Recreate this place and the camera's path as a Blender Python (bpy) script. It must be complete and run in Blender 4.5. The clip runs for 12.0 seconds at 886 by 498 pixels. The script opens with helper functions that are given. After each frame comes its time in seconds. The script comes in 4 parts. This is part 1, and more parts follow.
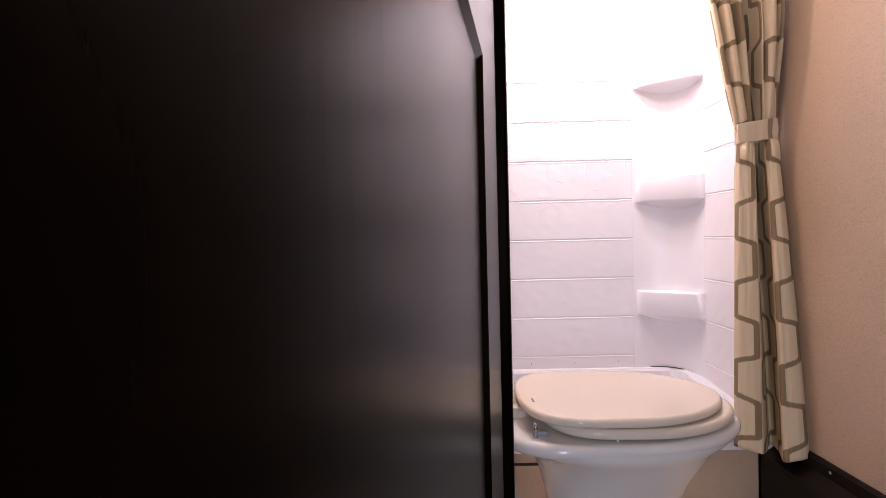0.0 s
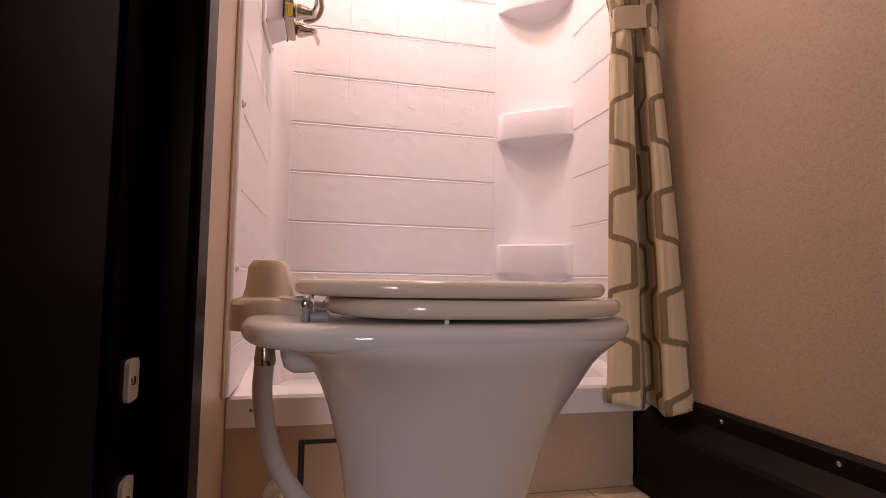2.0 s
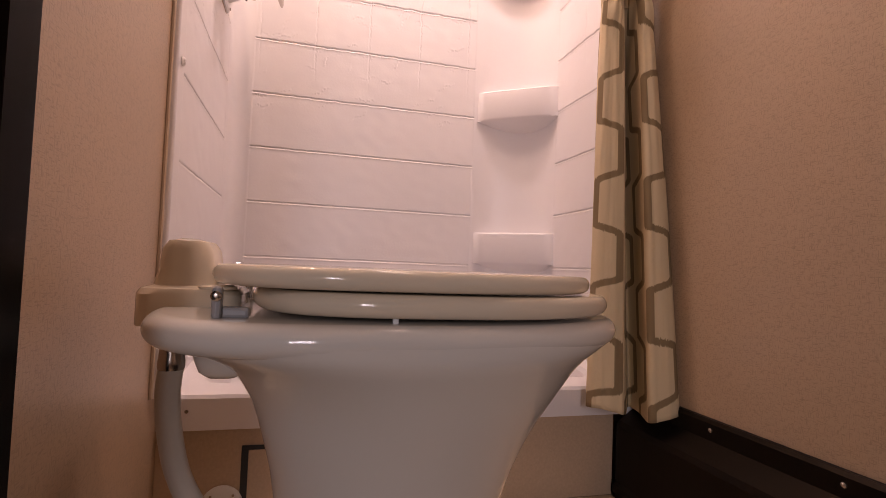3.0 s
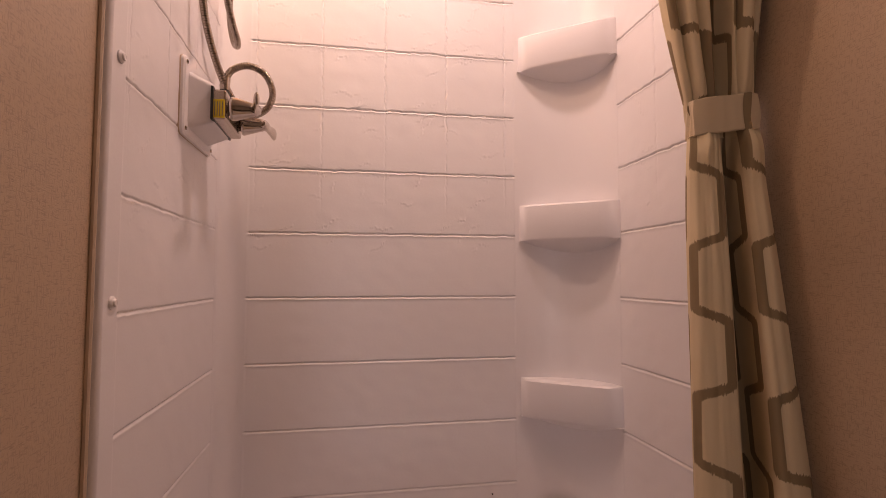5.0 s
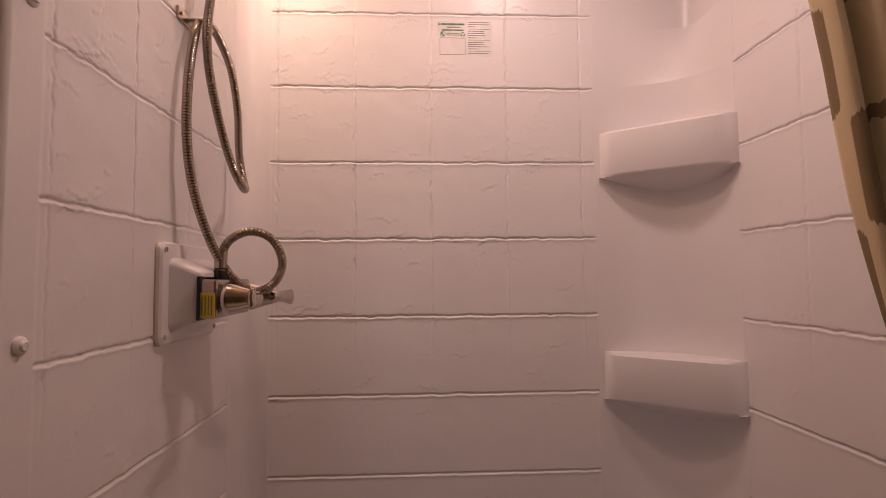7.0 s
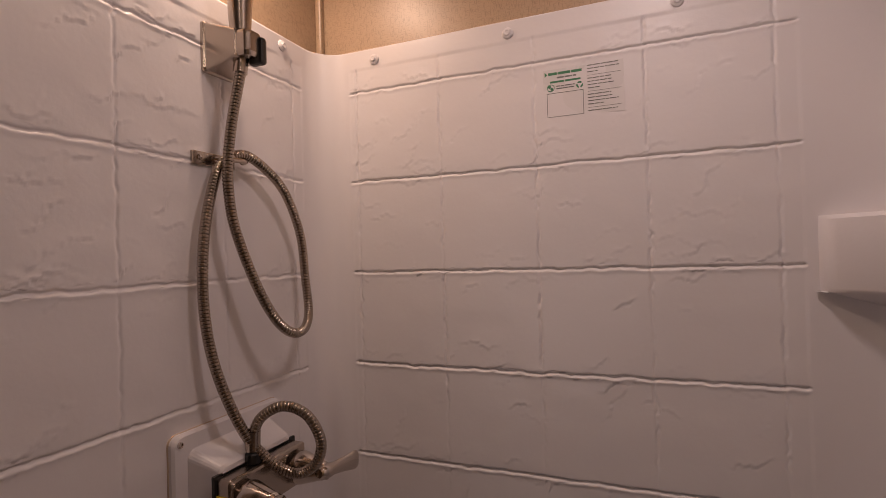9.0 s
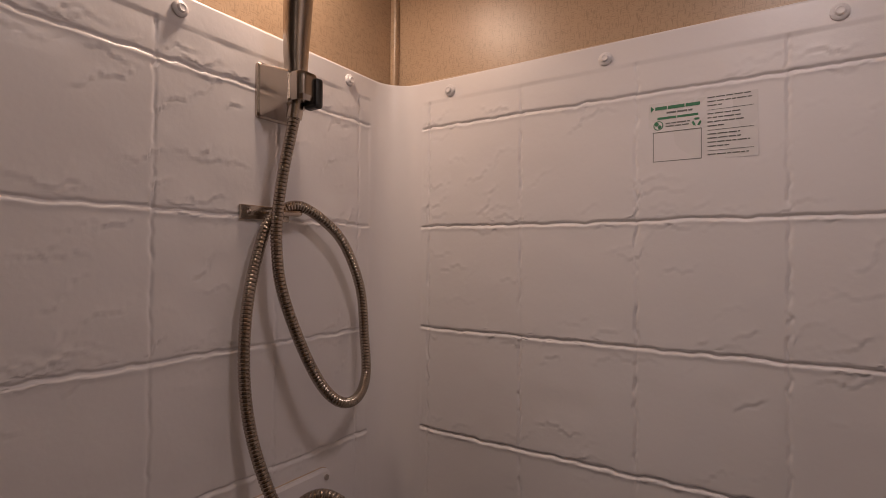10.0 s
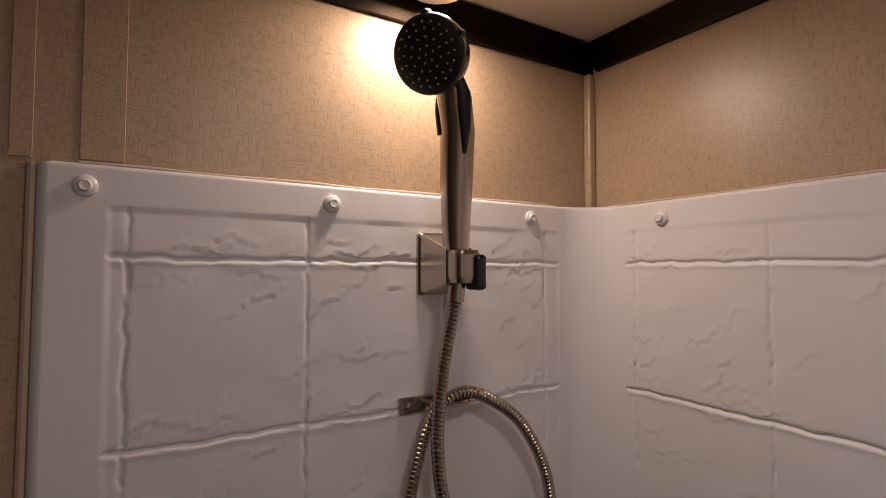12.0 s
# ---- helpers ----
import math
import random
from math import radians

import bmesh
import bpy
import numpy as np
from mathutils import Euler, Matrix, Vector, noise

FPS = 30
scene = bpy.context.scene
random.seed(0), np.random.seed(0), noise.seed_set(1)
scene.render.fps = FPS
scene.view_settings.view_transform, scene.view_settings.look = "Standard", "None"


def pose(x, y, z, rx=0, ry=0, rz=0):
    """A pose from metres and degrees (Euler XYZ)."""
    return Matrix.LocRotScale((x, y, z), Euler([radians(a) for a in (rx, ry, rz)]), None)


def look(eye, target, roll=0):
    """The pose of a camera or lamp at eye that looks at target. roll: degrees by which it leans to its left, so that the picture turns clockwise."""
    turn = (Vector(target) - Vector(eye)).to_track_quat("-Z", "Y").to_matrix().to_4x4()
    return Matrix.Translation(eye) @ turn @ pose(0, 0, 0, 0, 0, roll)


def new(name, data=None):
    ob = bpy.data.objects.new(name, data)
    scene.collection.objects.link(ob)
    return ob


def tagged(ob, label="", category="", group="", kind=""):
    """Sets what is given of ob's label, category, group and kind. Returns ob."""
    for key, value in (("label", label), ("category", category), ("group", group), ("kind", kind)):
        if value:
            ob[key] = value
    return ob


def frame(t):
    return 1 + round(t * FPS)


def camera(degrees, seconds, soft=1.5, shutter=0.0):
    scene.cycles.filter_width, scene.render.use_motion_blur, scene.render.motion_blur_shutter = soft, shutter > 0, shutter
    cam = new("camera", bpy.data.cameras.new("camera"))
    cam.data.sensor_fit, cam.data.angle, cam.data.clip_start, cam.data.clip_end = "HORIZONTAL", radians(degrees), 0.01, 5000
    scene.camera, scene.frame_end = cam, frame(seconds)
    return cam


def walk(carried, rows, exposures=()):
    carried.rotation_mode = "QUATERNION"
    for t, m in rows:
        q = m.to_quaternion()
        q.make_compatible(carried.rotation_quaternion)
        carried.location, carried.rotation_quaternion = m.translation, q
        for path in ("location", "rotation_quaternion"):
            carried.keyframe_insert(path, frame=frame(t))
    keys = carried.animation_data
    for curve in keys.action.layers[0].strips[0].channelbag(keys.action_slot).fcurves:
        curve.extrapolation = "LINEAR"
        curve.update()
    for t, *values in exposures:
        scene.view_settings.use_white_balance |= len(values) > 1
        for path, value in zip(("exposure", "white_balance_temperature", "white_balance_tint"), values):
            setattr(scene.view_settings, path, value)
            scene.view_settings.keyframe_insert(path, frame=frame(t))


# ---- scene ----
cam = camera(81.5, 12.0, soft=0.5)
EXPOSURES = [(0, 1.6, 5920, 25), (0.5, 1.38, 6370, 30), (1.0, 1.15, 6720, 34), (1.5, 1.23, 6850, 33), (2.0, 1.13, 7150, 34), (2.7, 1.0, 7450, 35), (4.3, 0.54, 8150, 38), (5.5, -0.12, 8300, 39), (6.5, -0.57, 8250, 39), (7.5, -0.86, 7950, 37), (9.5, -1.63, 7300, 26), (12, -1.95, 6600, 17)]
PATH = [
    (0, (-0.011, -0.067, 0.806), (-0.038, 1.933, 0.761), -1.36),
    (0.5, (0.030, 0.015, 0.719), (0.083, 2.015, 0.710), -0.66),
    (1, (0.065, 0.135, 0.594), (0.248, 2.126, 0.637), 0.14),
    (1.5, (0.111, 0.241, 0.490), (0.435, 2.212, 0.573), 0.47),
    (2, (0.163, 0.348, 0.463), (0.614, 2.293, 0.584), 1.05),
    (2.5, (0.190, 0.401, 0.458), (0.707, 2.331, 0.549), 2.23),
    (2.7, (0.203, 0.413, 0.458), (0.724, 2.342, 0.536), 2.30),
    (4.3, (0.268, 0.656, 0.628), (0.690, 2.606, 0.769), 1.26),
    (4.5, (0.301, 0.663, 0.672), (0.654, 2.626, 0.826), 0.78),
    (5, (0.286, 0.699, 0.830), (0.648, 2.662, 0.945), 0.01),
    (5.5, (0.318, 0.728, 0.923), (0.605, 2.703, 1.053), 0.17),
    (6, (0.347, 0.776, 1.006), (0.579, 2.758, 1.145), 0.11),
    (6.5, (0.365, 0.860, 1.075), (0.529, 2.848, 1.216), 0.01),
    (7, (0.345, 0.932, 1.168), (0.442, 2.927, 1.273), -0.42),
    (7.5, (0.386, 0.975, 1.232), (0.276, 2.971, 1.303), -0.63),
    (7.7, (0.412, 1.003, 1.259), (0.211, 2.992, 1.297), -0.63),
    (9.3, (0.532, 1.218, 1.430), (-0.306, 3.034, 1.463), -0.54),
    (9.5, (0.528, 1.230, 1.430), (-0.360, 3.022, 1.477), 0.58),
    (10, (0.514, 1.304, 1.500), (-0.574, 2.981, 1.536), 0.52),
    (10.5, (0.499, 1.335, 1.570), (-0.750, 2.897, 1.587), 0.61),
    (11, (0.488, 1.378, 1.629), (-0.954, 2.764, 1.635), 0.06),
    (11.5, (0.474, 1.400, 1.665), (-1.084, 2.655, 1.698), 0.06),
    (12, (0.475, 1.428, 1.690), (-1.227, 2.476, 1.774), 0.13),
]
walk(cam, [(t, look(eye, target, roll)) for t, eye, target, roll in PATH], EXPOSURES)

# ---- world, lights ----
world = bpy.data.worlds.new("world")
scene.world = world
world.use_nodes = True
world.node_tree.nodes["Background"].inputs[0].default_value = (0.02, 0.018, 0.016, 1)
world.node_tree.nodes["Background"].inputs[1].default_value = 0.05


def lamp(name, place, target, watts, size, colour):
    data = bpy.data.lights.new(name, "AREA")
    data.shape, data.size, data.energy, data.color = "DISK", size, watts, colour
    ob = new(name, data)
    ob.matrix_world = look(place, target)
    return ob


WARM = (1.0, 0.83, 0.66)
SOFT = (1.0, 0.90, 0.80)
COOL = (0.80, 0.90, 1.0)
lamp("shower_bulb", (0.046, 1.685, 1.968), (0.046, 1.686, 0), 3.9, 0.05, WARM)
# unseen fill added over the shower; no lamp is known there
lamp("shower_fill", (0.55, 1.60, 1.966), (0.55, 1.601, 0), 3.1, 0.10, (1.0, 0.93, 0.92))
lamp("room_bulb", (0.58, 1.10, 1.966), (0.58, 1.101, 0), 0.85, 0.12, SOFT)
# cool fill added in the unseen passage window to brighten the toilet's front
cool_fill = lamp("window_fill", (-0.15, -1.305, 0.85), (-0.10, 0.0, 0.80), 5.8, 0.30, COOL)
cool_fill.data.shape, cool_fill.data.size_y = "RECTANGLE", 0.62

# ---- materials ----


def material(name, colour, rough=0.5, metal=0.0, vary=0.08, scale=6.0, fine=0.0, bump=0.0, bump_scale=80.0, spec=0.5, coat=0.0):
    """A surface with broad stains, fine grain and relief."""
    m = bpy.data.materials.new(name)
    m.use_nodes = True
    t = m.node_tree
    b = t.nodes["Principled BSDF"]
    b.inputs["Metallic"].default_value = metal
    b.inputs["Specular IOR Level"].default_value = spec
    b.inputs["Coat Weight"].default_value = coat
    b.inputs["Coat Roughness"].default_value = 0.12
    co = t.nodes.new("ShaderNodeTexCoord")
    big = t.nodes.new("ShaderNodeTexNoise")
    big.inputs["Scale"].default_value, big.inputs["Detail"].default_value = scale, 5
    small = t.nodes.new("ShaderNodeTexNoise")
    small.inputs["Scale"].default_value, small.inputs["Detail"].default_value = bump_scale, 4
    for n in (big, small):
        t.links.new(co.outputs["Object"], n.inputs["Vector"])
    mix = t.nodes.new("ShaderNodeMix")
    mix.data_type = "RGBA"
    mix.inputs["A"].default_value = (*[c * (1 - vary) for c in colour], 1)
    mix.inputs["B"].default_value = (*[min(1, c * (1 + vary)) for c in colour], 1)
    t.links.new(big.outputs["Fac"], mix.inputs["Factor"])
    grain = t.nodes.new("ShaderNodeMix")
    grain.data_type, grain.blend_type = "RGBA", "OVERLAY"
    grain.inputs["Factor"].default_value = fine
    t.links.new(mix.outputs["Result"], grain.inputs["A"])
    t.links.new(small.outputs["Fac"], grain.inputs["B"])
    t.links.new(grain.outputs["Result"], b.inputs["Base Color"])
    r = t.nodes.new("ShaderNodeMapRange")
    r.inputs["To Min"].default_value, r.inputs["To Max"].default_value = max(0.02, rough - 0.06), min(1, rough + 0.06)
    t.links.new(big.outputs["Fac"], r.inputs["Value"])
    t.links.new(r.outputs["Result"], b.inputs["Roughness"])
    if bump:
        bp = t.nodes.new("ShaderNodeBump")
        bp.inputs["Strength"].default_value, bp.inputs["Distance"].default_value = bump, 0.002
        t.links.new(small.outputs["Fac"], bp.inputs["Height"])
        t.links.new(bp.outputs["Normal"], b.inputs["Normal"])
    return m


def linen_material(name, colour):
    """Wall vinyl printed and embossed like coarse linen: crossed fine fibres."""
    m = material(name, colour, 0.35, vary=0.06, scale=3.0)
    t = m.node_tree
    b = t.nodes["Principled BSDF"]
    co = t.nodes["Texture Coordinate"]
    fibres = []
    for stretch in ((640, 640, 130), (130, 130, 760)):
        mp = t.nodes.new("ShaderNodeMapping")
        mp.inputs["Scale"].default_value = stretch
        n = t.nodes.new("ShaderNodeTexNoise")
        n.inputs["Scale"].default_value, n.inputs["Detail"].default_value = 1.0, 3
        t.links.new(co.outputs["Object"], mp.inputs["Vector"])
        t.links.new(mp.outputs["Vector"], n.inputs["Vector"])
        fibres.append(n)
    low = t.nodes.new("ShaderNodeMath")
    low.operation = "MINIMUM"
    t.links.new(fibres[0].outputs["Fac"], low.inputs[0])
    t.links.new(fibres[1].outputs["Fac"], low.inputs[1])
    ramp = t.nodes.new("ShaderNodeMapRange")
    ramp.inputs["From Min"].default_value, ramp.inputs["From Max"].default_value = 0.32, 0.46
    ramp.inputs["To Min"].default_value, ramp.inputs["To Max"].default_value = 0.79, 1.05
    t.links.new(low.outputs["Value"], ramp.inputs["Value"])
    mul = t.nodes.new("ShaderNodeMix")
    mul.data_type, mul.blend_type = "RGBA", "MULTIPLY"
    mul.inputs["Factor"].default_value = 1.0
    old = b.inputs["Base Color"].links[0].from_socket
    t.links.new(old, mul.inputs["A"])
    t.links.new(ramp.outputs["Result"], mul.inputs["B"])
    t.links.new(mul.outputs["Result"], b.inputs["Base Color"])
    bp = t.nodes.new("ShaderNodeBump")
    bp.inputs["Strength"].default_value, bp.inputs["Distance"].default_value = 0.35, 0.0006
    t.links.new(low.outputs["Value"], bp.inputs["Height"])
    t.links.new(bp.outputs["Normal"], b.inputs["Normal"])
    return m


def wood_material(name, dark, light, rough, spec):
    """Dark stained veneer with a fine upright grain."""
    m = bpy.data.materials.new(name)
    m.use_nodes = True
    t = m.node_tree
    b = t.nodes["Principled BSDF"]
    co = t.nodes.new("ShaderNodeTexCoord")
    mp = t.nodes.new("ShaderNodeMapping")
    mp.inputs["Scale"].default_value = (60, 60, 3)
    n = t.nodes.new("ShaderNodeTexNoise")
    n.inputs["Scale"].default_value, n.inputs["Detail"].default_value = 2.0, 8
    mix = t.nodes.new("ShaderNodeMix")
    mix.data_type = "RGBA"
    mix.inputs["A"].default_value, mix.inputs["B"].default_value = (*dark, 1), (*light, 1)
    t.links.new(co.outputs["Object"], mp.inputs["Vector"])
    t.links.new(mp.outputs["Vector"], n.inputs["Vector"])
    t.links.new(n.outputs["Fac"], mix.inputs["Factor"])
    t.links.new(mix.outputs["Result"], b.inputs["Base Color"])
    b.inputs["Roughness"].default_value = rough
    b.inputs["Specular IOR Level"].default_value = spec
    b.inputs["Specular Tint"].default_value = (1.0, 0.70, 0.47, 1)
    bp = t.nodes.new("ShaderNodeBump")
    bp.inputs["Strength"].default_value, bp.inputs["Distance"].default_value = 0.15, 0.0005
    t.links.new(n.outputs["Fac"], bp.inputs["Height"])
    t.links.new(bp.outputs["Normal"], b.inputs["Normal"])
    return m


PITCH, SWING, BAND_H = 0.080, 0.056, 0.109    # the trellis's column, sidestep and half period


def curtain_material(name):
    """Cream cotton woven with a taupe stepped trellis, by the cloth's own u and v in metres."""
    m = material(name, (0.70, 0.57, 0.37), 0.85, vary=0.05, scale=9, bump=0.25, bump_scale=900, spec=0.2)
    t = m.node_tree
    b = t.nodes["Principled BSDF"]
    uv = t.nodes.new("ShaderNodeUVMap")
    uv.uv_map = "cloth"
    sep = t.nodes.new("ShaderNodeSeparateXYZ")

    def calc(op, a, c=None):
        n = t.nodes.new("ShaderNodeMath")
        n.operation = op
        for i, v in enumerate((a, c)):
            if v is None:
                continue
            if isinstance(v, (int, float)):
                n.inputs[i].default_value = v
            else:
                t.links.new(v, n.inputs[i])
        return n.outputs["Value"]

    # ragged dyed edges run along the warp
    warp = t.nodes.new("ShaderNodeMapping")
    warp.inputs["Scale"].default_value = (420, 9, 1)
    wob = t.nodes.new("ShaderNodeTexNoise")
    wob.inputs["Scale"].default_value, wob.inputs["Detail"].default_value = 1.0, 2
    t.links.new(uv.outputs["UV"], warp.inputs["Vector"])
    t.links.new(warp.outputs["Vector"], wob.inputs["Vector"])
    t.links.new(uv.outputs["UV"], sep.inputs["Vector"])
    jag = calc("MULTIPLY", calc("SUBTRACT", wob.outputs["Fac"], 0.5), 0.016)
    # every line zigzags by SWING at each half period; all lines run side by side
    phase = calc("FRACT", calc("DIVIDE", calc("ADD", sep.outputs["Y"], calc("ADD", jag, 0.150)), 2 * BAND_H))
    tri = calc("ABSOLUTE", calc("SUBTRACT", calc("MULTIPLY", phase, 2.0), 1.0))
    step = t.nodes.new("ShaderNodeMapRange")
    step.interpolation_type = "SMOOTHSTEP"
    step.inputs["From Min"].default_value, step.inputs["From Max"].default_value = 0.36, 0.64
    t.links.new(tri, step.inputs["Value"])
    st = step.outputs["Result"]
    off = calc("DIVIDE", calc("SUBTRACT", sep.outputs["X"], calc("MULTIPLY", st, SWING)), PITCH)
    side = calc("MULTIPLY", calc("ABSOLUTE", calc("SUBTRACT", calc("FRACT", off), 0.5)), PITCH)
    lean = calc("ADD", 1.0, calc("MULTIPLY", calc("MULTIPLY", st, calc("SUBTRACT", 1.0, st)), 6.6))
    gap = calc("SUBTRACT", 0.5, calc("DIVIDE", side, lean))
    edge = t.nodes.new("ShaderNodeMapRange")
    edge.inputs["From Min"].default_value, edge.inputs["From Max"].default_value = 0.4905, 0.4917
    t.links.new(gap, edge.inputs["Value"])
    fac = edge.outputs["Result"]
    mix = t.nodes.new("ShaderNodeMix")
    mix.data_type = "RGBA"
    t.links.new(fac, mix.inputs["Factor"])
    t.links.new(b.inputs["Base Color"].links[0].from_socket, mix.inputs["A"])
    mix.inputs["B"].default_value = (0.27, 0.195, 0.11, 1)
    t.links.new(mix.outputs["Result"], b.inputs["Base Color"])
    return m


WHITE = material("moulded_white_plastic", (0.79, 0.76, 0.77), 0.35, vary=0.03, scale=4, bump=0.08, bump_scale=140, spec=0.5)
CERAMIC = material("bone_ceramic", (0.74, 0.71, 0.66), 0.07, vary=0.02, spec=0.5)
SEAT = material("bone_painted_seat", (0.76, 0.66, 0.52), 0.08, vary=0.02, spec=0.5)
HINGE = material("white_hinge_plastic", (0.75, 0.75, 0.74), 0.35)
GREY = material("grey_hinge_plastic", (0.30, 0.30, 0.31), 0.3)
LINEN = linen_material("linen_wall_vinyl", (0.47, 0.335, 0.225))
APRON = material("tan_panel", (0.50, 0.38, 0.27), 0.5, vary=0.06, fine=0.15, bump_scale=220, bump=0.1)
WOOD = wood_material("espresso_wood", (0.0018, 0.0010, 0.0005), (0.0038, 0.0021, 0.0010), 0.27, 0.028)
WOOD_DULL = wood_material("espresso_trim", (0.003, 0.0022, 0.0018), (0.007, 0.005, 0.0038), 0.42, 0.14)
STEEL = material("satin_nickel", (0.45, 0.39, 0.34), 0.24, 1.0, vary=0.06, scale=30)
CHROME = material("polished_chrome", (0.60, 0.54, 0.49), 0.12, 1.0, vary=0.03)
BLACK = material("black_plastic", (0.012, 0.012, 0.012), 0.35, bump=0.05)
RUBBER = material("grey_rubber_nubs", (0.25, 0.27, 0.26), 0.5)
YELLOW = material("yellow_sticker", (0.75, 0.55, 0.03), 0.5)
INK = material("label_ink", (0.17, 0.18, 0.17), 0.6)
GREEN = material("label_green_ink", (0.05, 0.22, 0.12), 0.6)
PAPER = material("clear_sticker", (0.76, 0.735, 0.735), 0.28, vary=0.01)
FLOOR = material("tan_vinyl_tile", (0.58, 0.45, 0.31), 0.45, vary=0.14, scale=9, fine=0.2, bump=0.1, bump_scale=120)
GROUT = material("tile_grout", (0.34, 0.26, 0.19), 0.8)
CEILING = material("ceiling_panel", (0.66, 0.56, 0.45), 0.6, vary=0.05, bump=0.2, bump_scale=200)
COIL = material("wound_nickel_hose", (0.38, 0.32, 0.27), 0.24, 1.0, vary=0.05, scale=30)
HOSE = material("translucent_grey_hose", (0.56, 0.51, 0.45), 0.35, vary=0.06, scale=20)
CAULK = material("almond_caulk", (0.60, 0.47, 0.36), 0.5, vary=0.1, scale=40)
CURTAIN = curtain_material("trellis_cotton")
STRIPE = material("taupe_cotton", (0.27, 0.195, 0.11), 0.85, vary=0.08, bump=0.3, bump_scale=800, spec=0.2)
BAND = material("cream_cotton_band", (0.62, 0.50, 0.34), 0.85, vary=0.06, bump=0.3, bump_scale=800, spec=0.2)
PANE = material("window_glass", (0.9, 0.95, 0.95), 0.03)
PANE.node_tree.nodes["Principled BSDF"].inputs["Transmission Weight"].default_value = 1.0
GLASS_LAMP = bpy.data.materials.new("lit_diffuser")
GLASS_LAMP.use_nodes = True
GLASS_LAMP.node_tree.nodes["Principled BSDF"].inputs["Emission Color"].default_value = (1, 0.80, 0.6, 1)
GLASS_LAMP.node_tree.nodes["Principled BSDF"].inputs["Emission Strength"].default_value = 6

# ---- mesh helpers ----


def link_mesh(name, bm, mat, smooth=False):
    me = bpy.data.meshes.new(name)
    bmesh.ops.recalc_face_normals(bm, faces=bm.faces[:])
    if smooth:
        for e in bm.edges:
            e.smooth = e.calc_face_angle(0.0) < 0.65
    bm.to_mesh(me)
    bm.free()
    me.materials.append(mat)
    if smooth:
        for p in me.polygons:
            p.use_smooth = True
    return new(name, me)


def part(name, bm, mat, parent, label="", smooth=False):
    ob = link_mesh(name, bm, mat, smooth)
    ob.parent = parent
    return tagged(ob, label)


def thing(name, place, label, category, group="", kind=""):
    """An Empty at the thing's base; its parts are built round that origin in world axes."""
    ob = new(name)
    ob.location = place
    ob.empty_display_size = 0.05
    return tagged(ob, label, category, group, kind)


def box(a, b, bevel=0.0, segments=2):
    """A box from corner a to corner b, its edges rounded."""
    bm = bmesh.new()
    size = [abs(q - p) for p, q in zip(a, b)]
    mid = [(p + q) / 2 for p, q in zip(a, b)]
    bmesh.ops.create_cube(bm, size=1, matrix=Matrix.Translation(mid) @ Matrix.Diagonal((*size, 1)))
    if bevel:
        bmesh.ops.bevel(bm, geom=bm.edges[:], offset=bevel, segments=segments, affect="EDGES", profile=0.5)
    return bm


def loft(rings, cap=True, closed=True):
    """Skin over rings of points, each ring of the same count."""
    bm = bmesh.new()
    vs = [[bm.verts.new(p) for p in ring] for ring in rings]
    n = len(rings[0])
    for r0, r1 in zip(vs, vs[1:]):
        for i in range(n if closed else n - 1):
            bm.faces.new((r0[i], r0[(i + 1) % n], r1[(i + 1) % n], r1[i]))
    if cap:
        bm.faces.new(vs[0][::-1])
        bm.faces.new(vs[-1])
    return bm


def lathe(profile, frame_m, steps=28):
    """A turned shape: (radius, height) pairs about the local z of frame_m."""
    rings = [[frame_m @ Vector((r * math.cos(2 * math.pi * i / steps), r * math.sin(2 * math.pi * i / steps), h)) for i in range(steps)] for r, h in profile]
    return loft(rings)


def tube(points, radius, sides=10, rib=0.0, pitch=0.0045, samples=16):
    """A round tube along a smooth line through the points; rib makes it a wound metal hose."""
    pts = [Vector(p) for p in points]
    line = []
    ext = [pts[0] * 2 - pts[1], *pts, pts[-1] * 2 - pts[-2]]
    for k in range(1, len(ext) - 2):
        p0, p1, p2, p3 = ext[k - 1: k + 3]
        for i in range(samples):
            s = i / samples
            line.append(0.5 * (2 * p1 + (p2 - p0) * s + (2 * p0 - 5 * p1 + 4 * p2 - p3) * s * s + (3 * p1 - p0 - 3 * p2 + p3) * s ** 3))
    line.append(pts[-1])
    if rib:
        dist, even = [0.0], []
        for a, b in zip(line, line[1:]):
            dist.append(dist[-1] + (b - a).length)
        count = int(dist[-1] / (pitch / 4))
        k = 0
        for i in range(count + 1):
            d = dist[-1] * i / count
            while k < len(line) - 2 and dist[k + 1] < d:
                k += 1
            even.append(line[k].lerp(line[k + 1], (d - dist[k]) / max(1e-9, dist[k + 1] - dist[k])))
        line = even
    rings = []
    up = Vector((0.31, 0.2, 0.93)).normalized()
    for i, p in enumerate(line):
        d = (line[min(i + 1, len(line) - 1)] - line[max(i - 1, 0)]).normalized()
        side = d.cross(up)
        side = side.normalized() if side.length > 1e-4 else Vector((1, 0, 0))
        up = side.cross(d).normalized()
        r = radius - (rib if rib and i % 4 == 0 else 0)
        rings.append([p + (side * math.cos(2 * math.pi * j / sides) + up * math.sin(2 * math.pi * j / sides)) * r for j in range(sides)])
    return loft(rings)


def join_bm(*parts_bm):
    bm = parts_bm[0]
    for other in parts_bm[1:]:
        me = bpy.data.meshes.new("joined")
        other.to_mesh(me)
        other.free()
        bm.from_mesh(me)
        bpy.data.meshes.remove(me)
    return bm


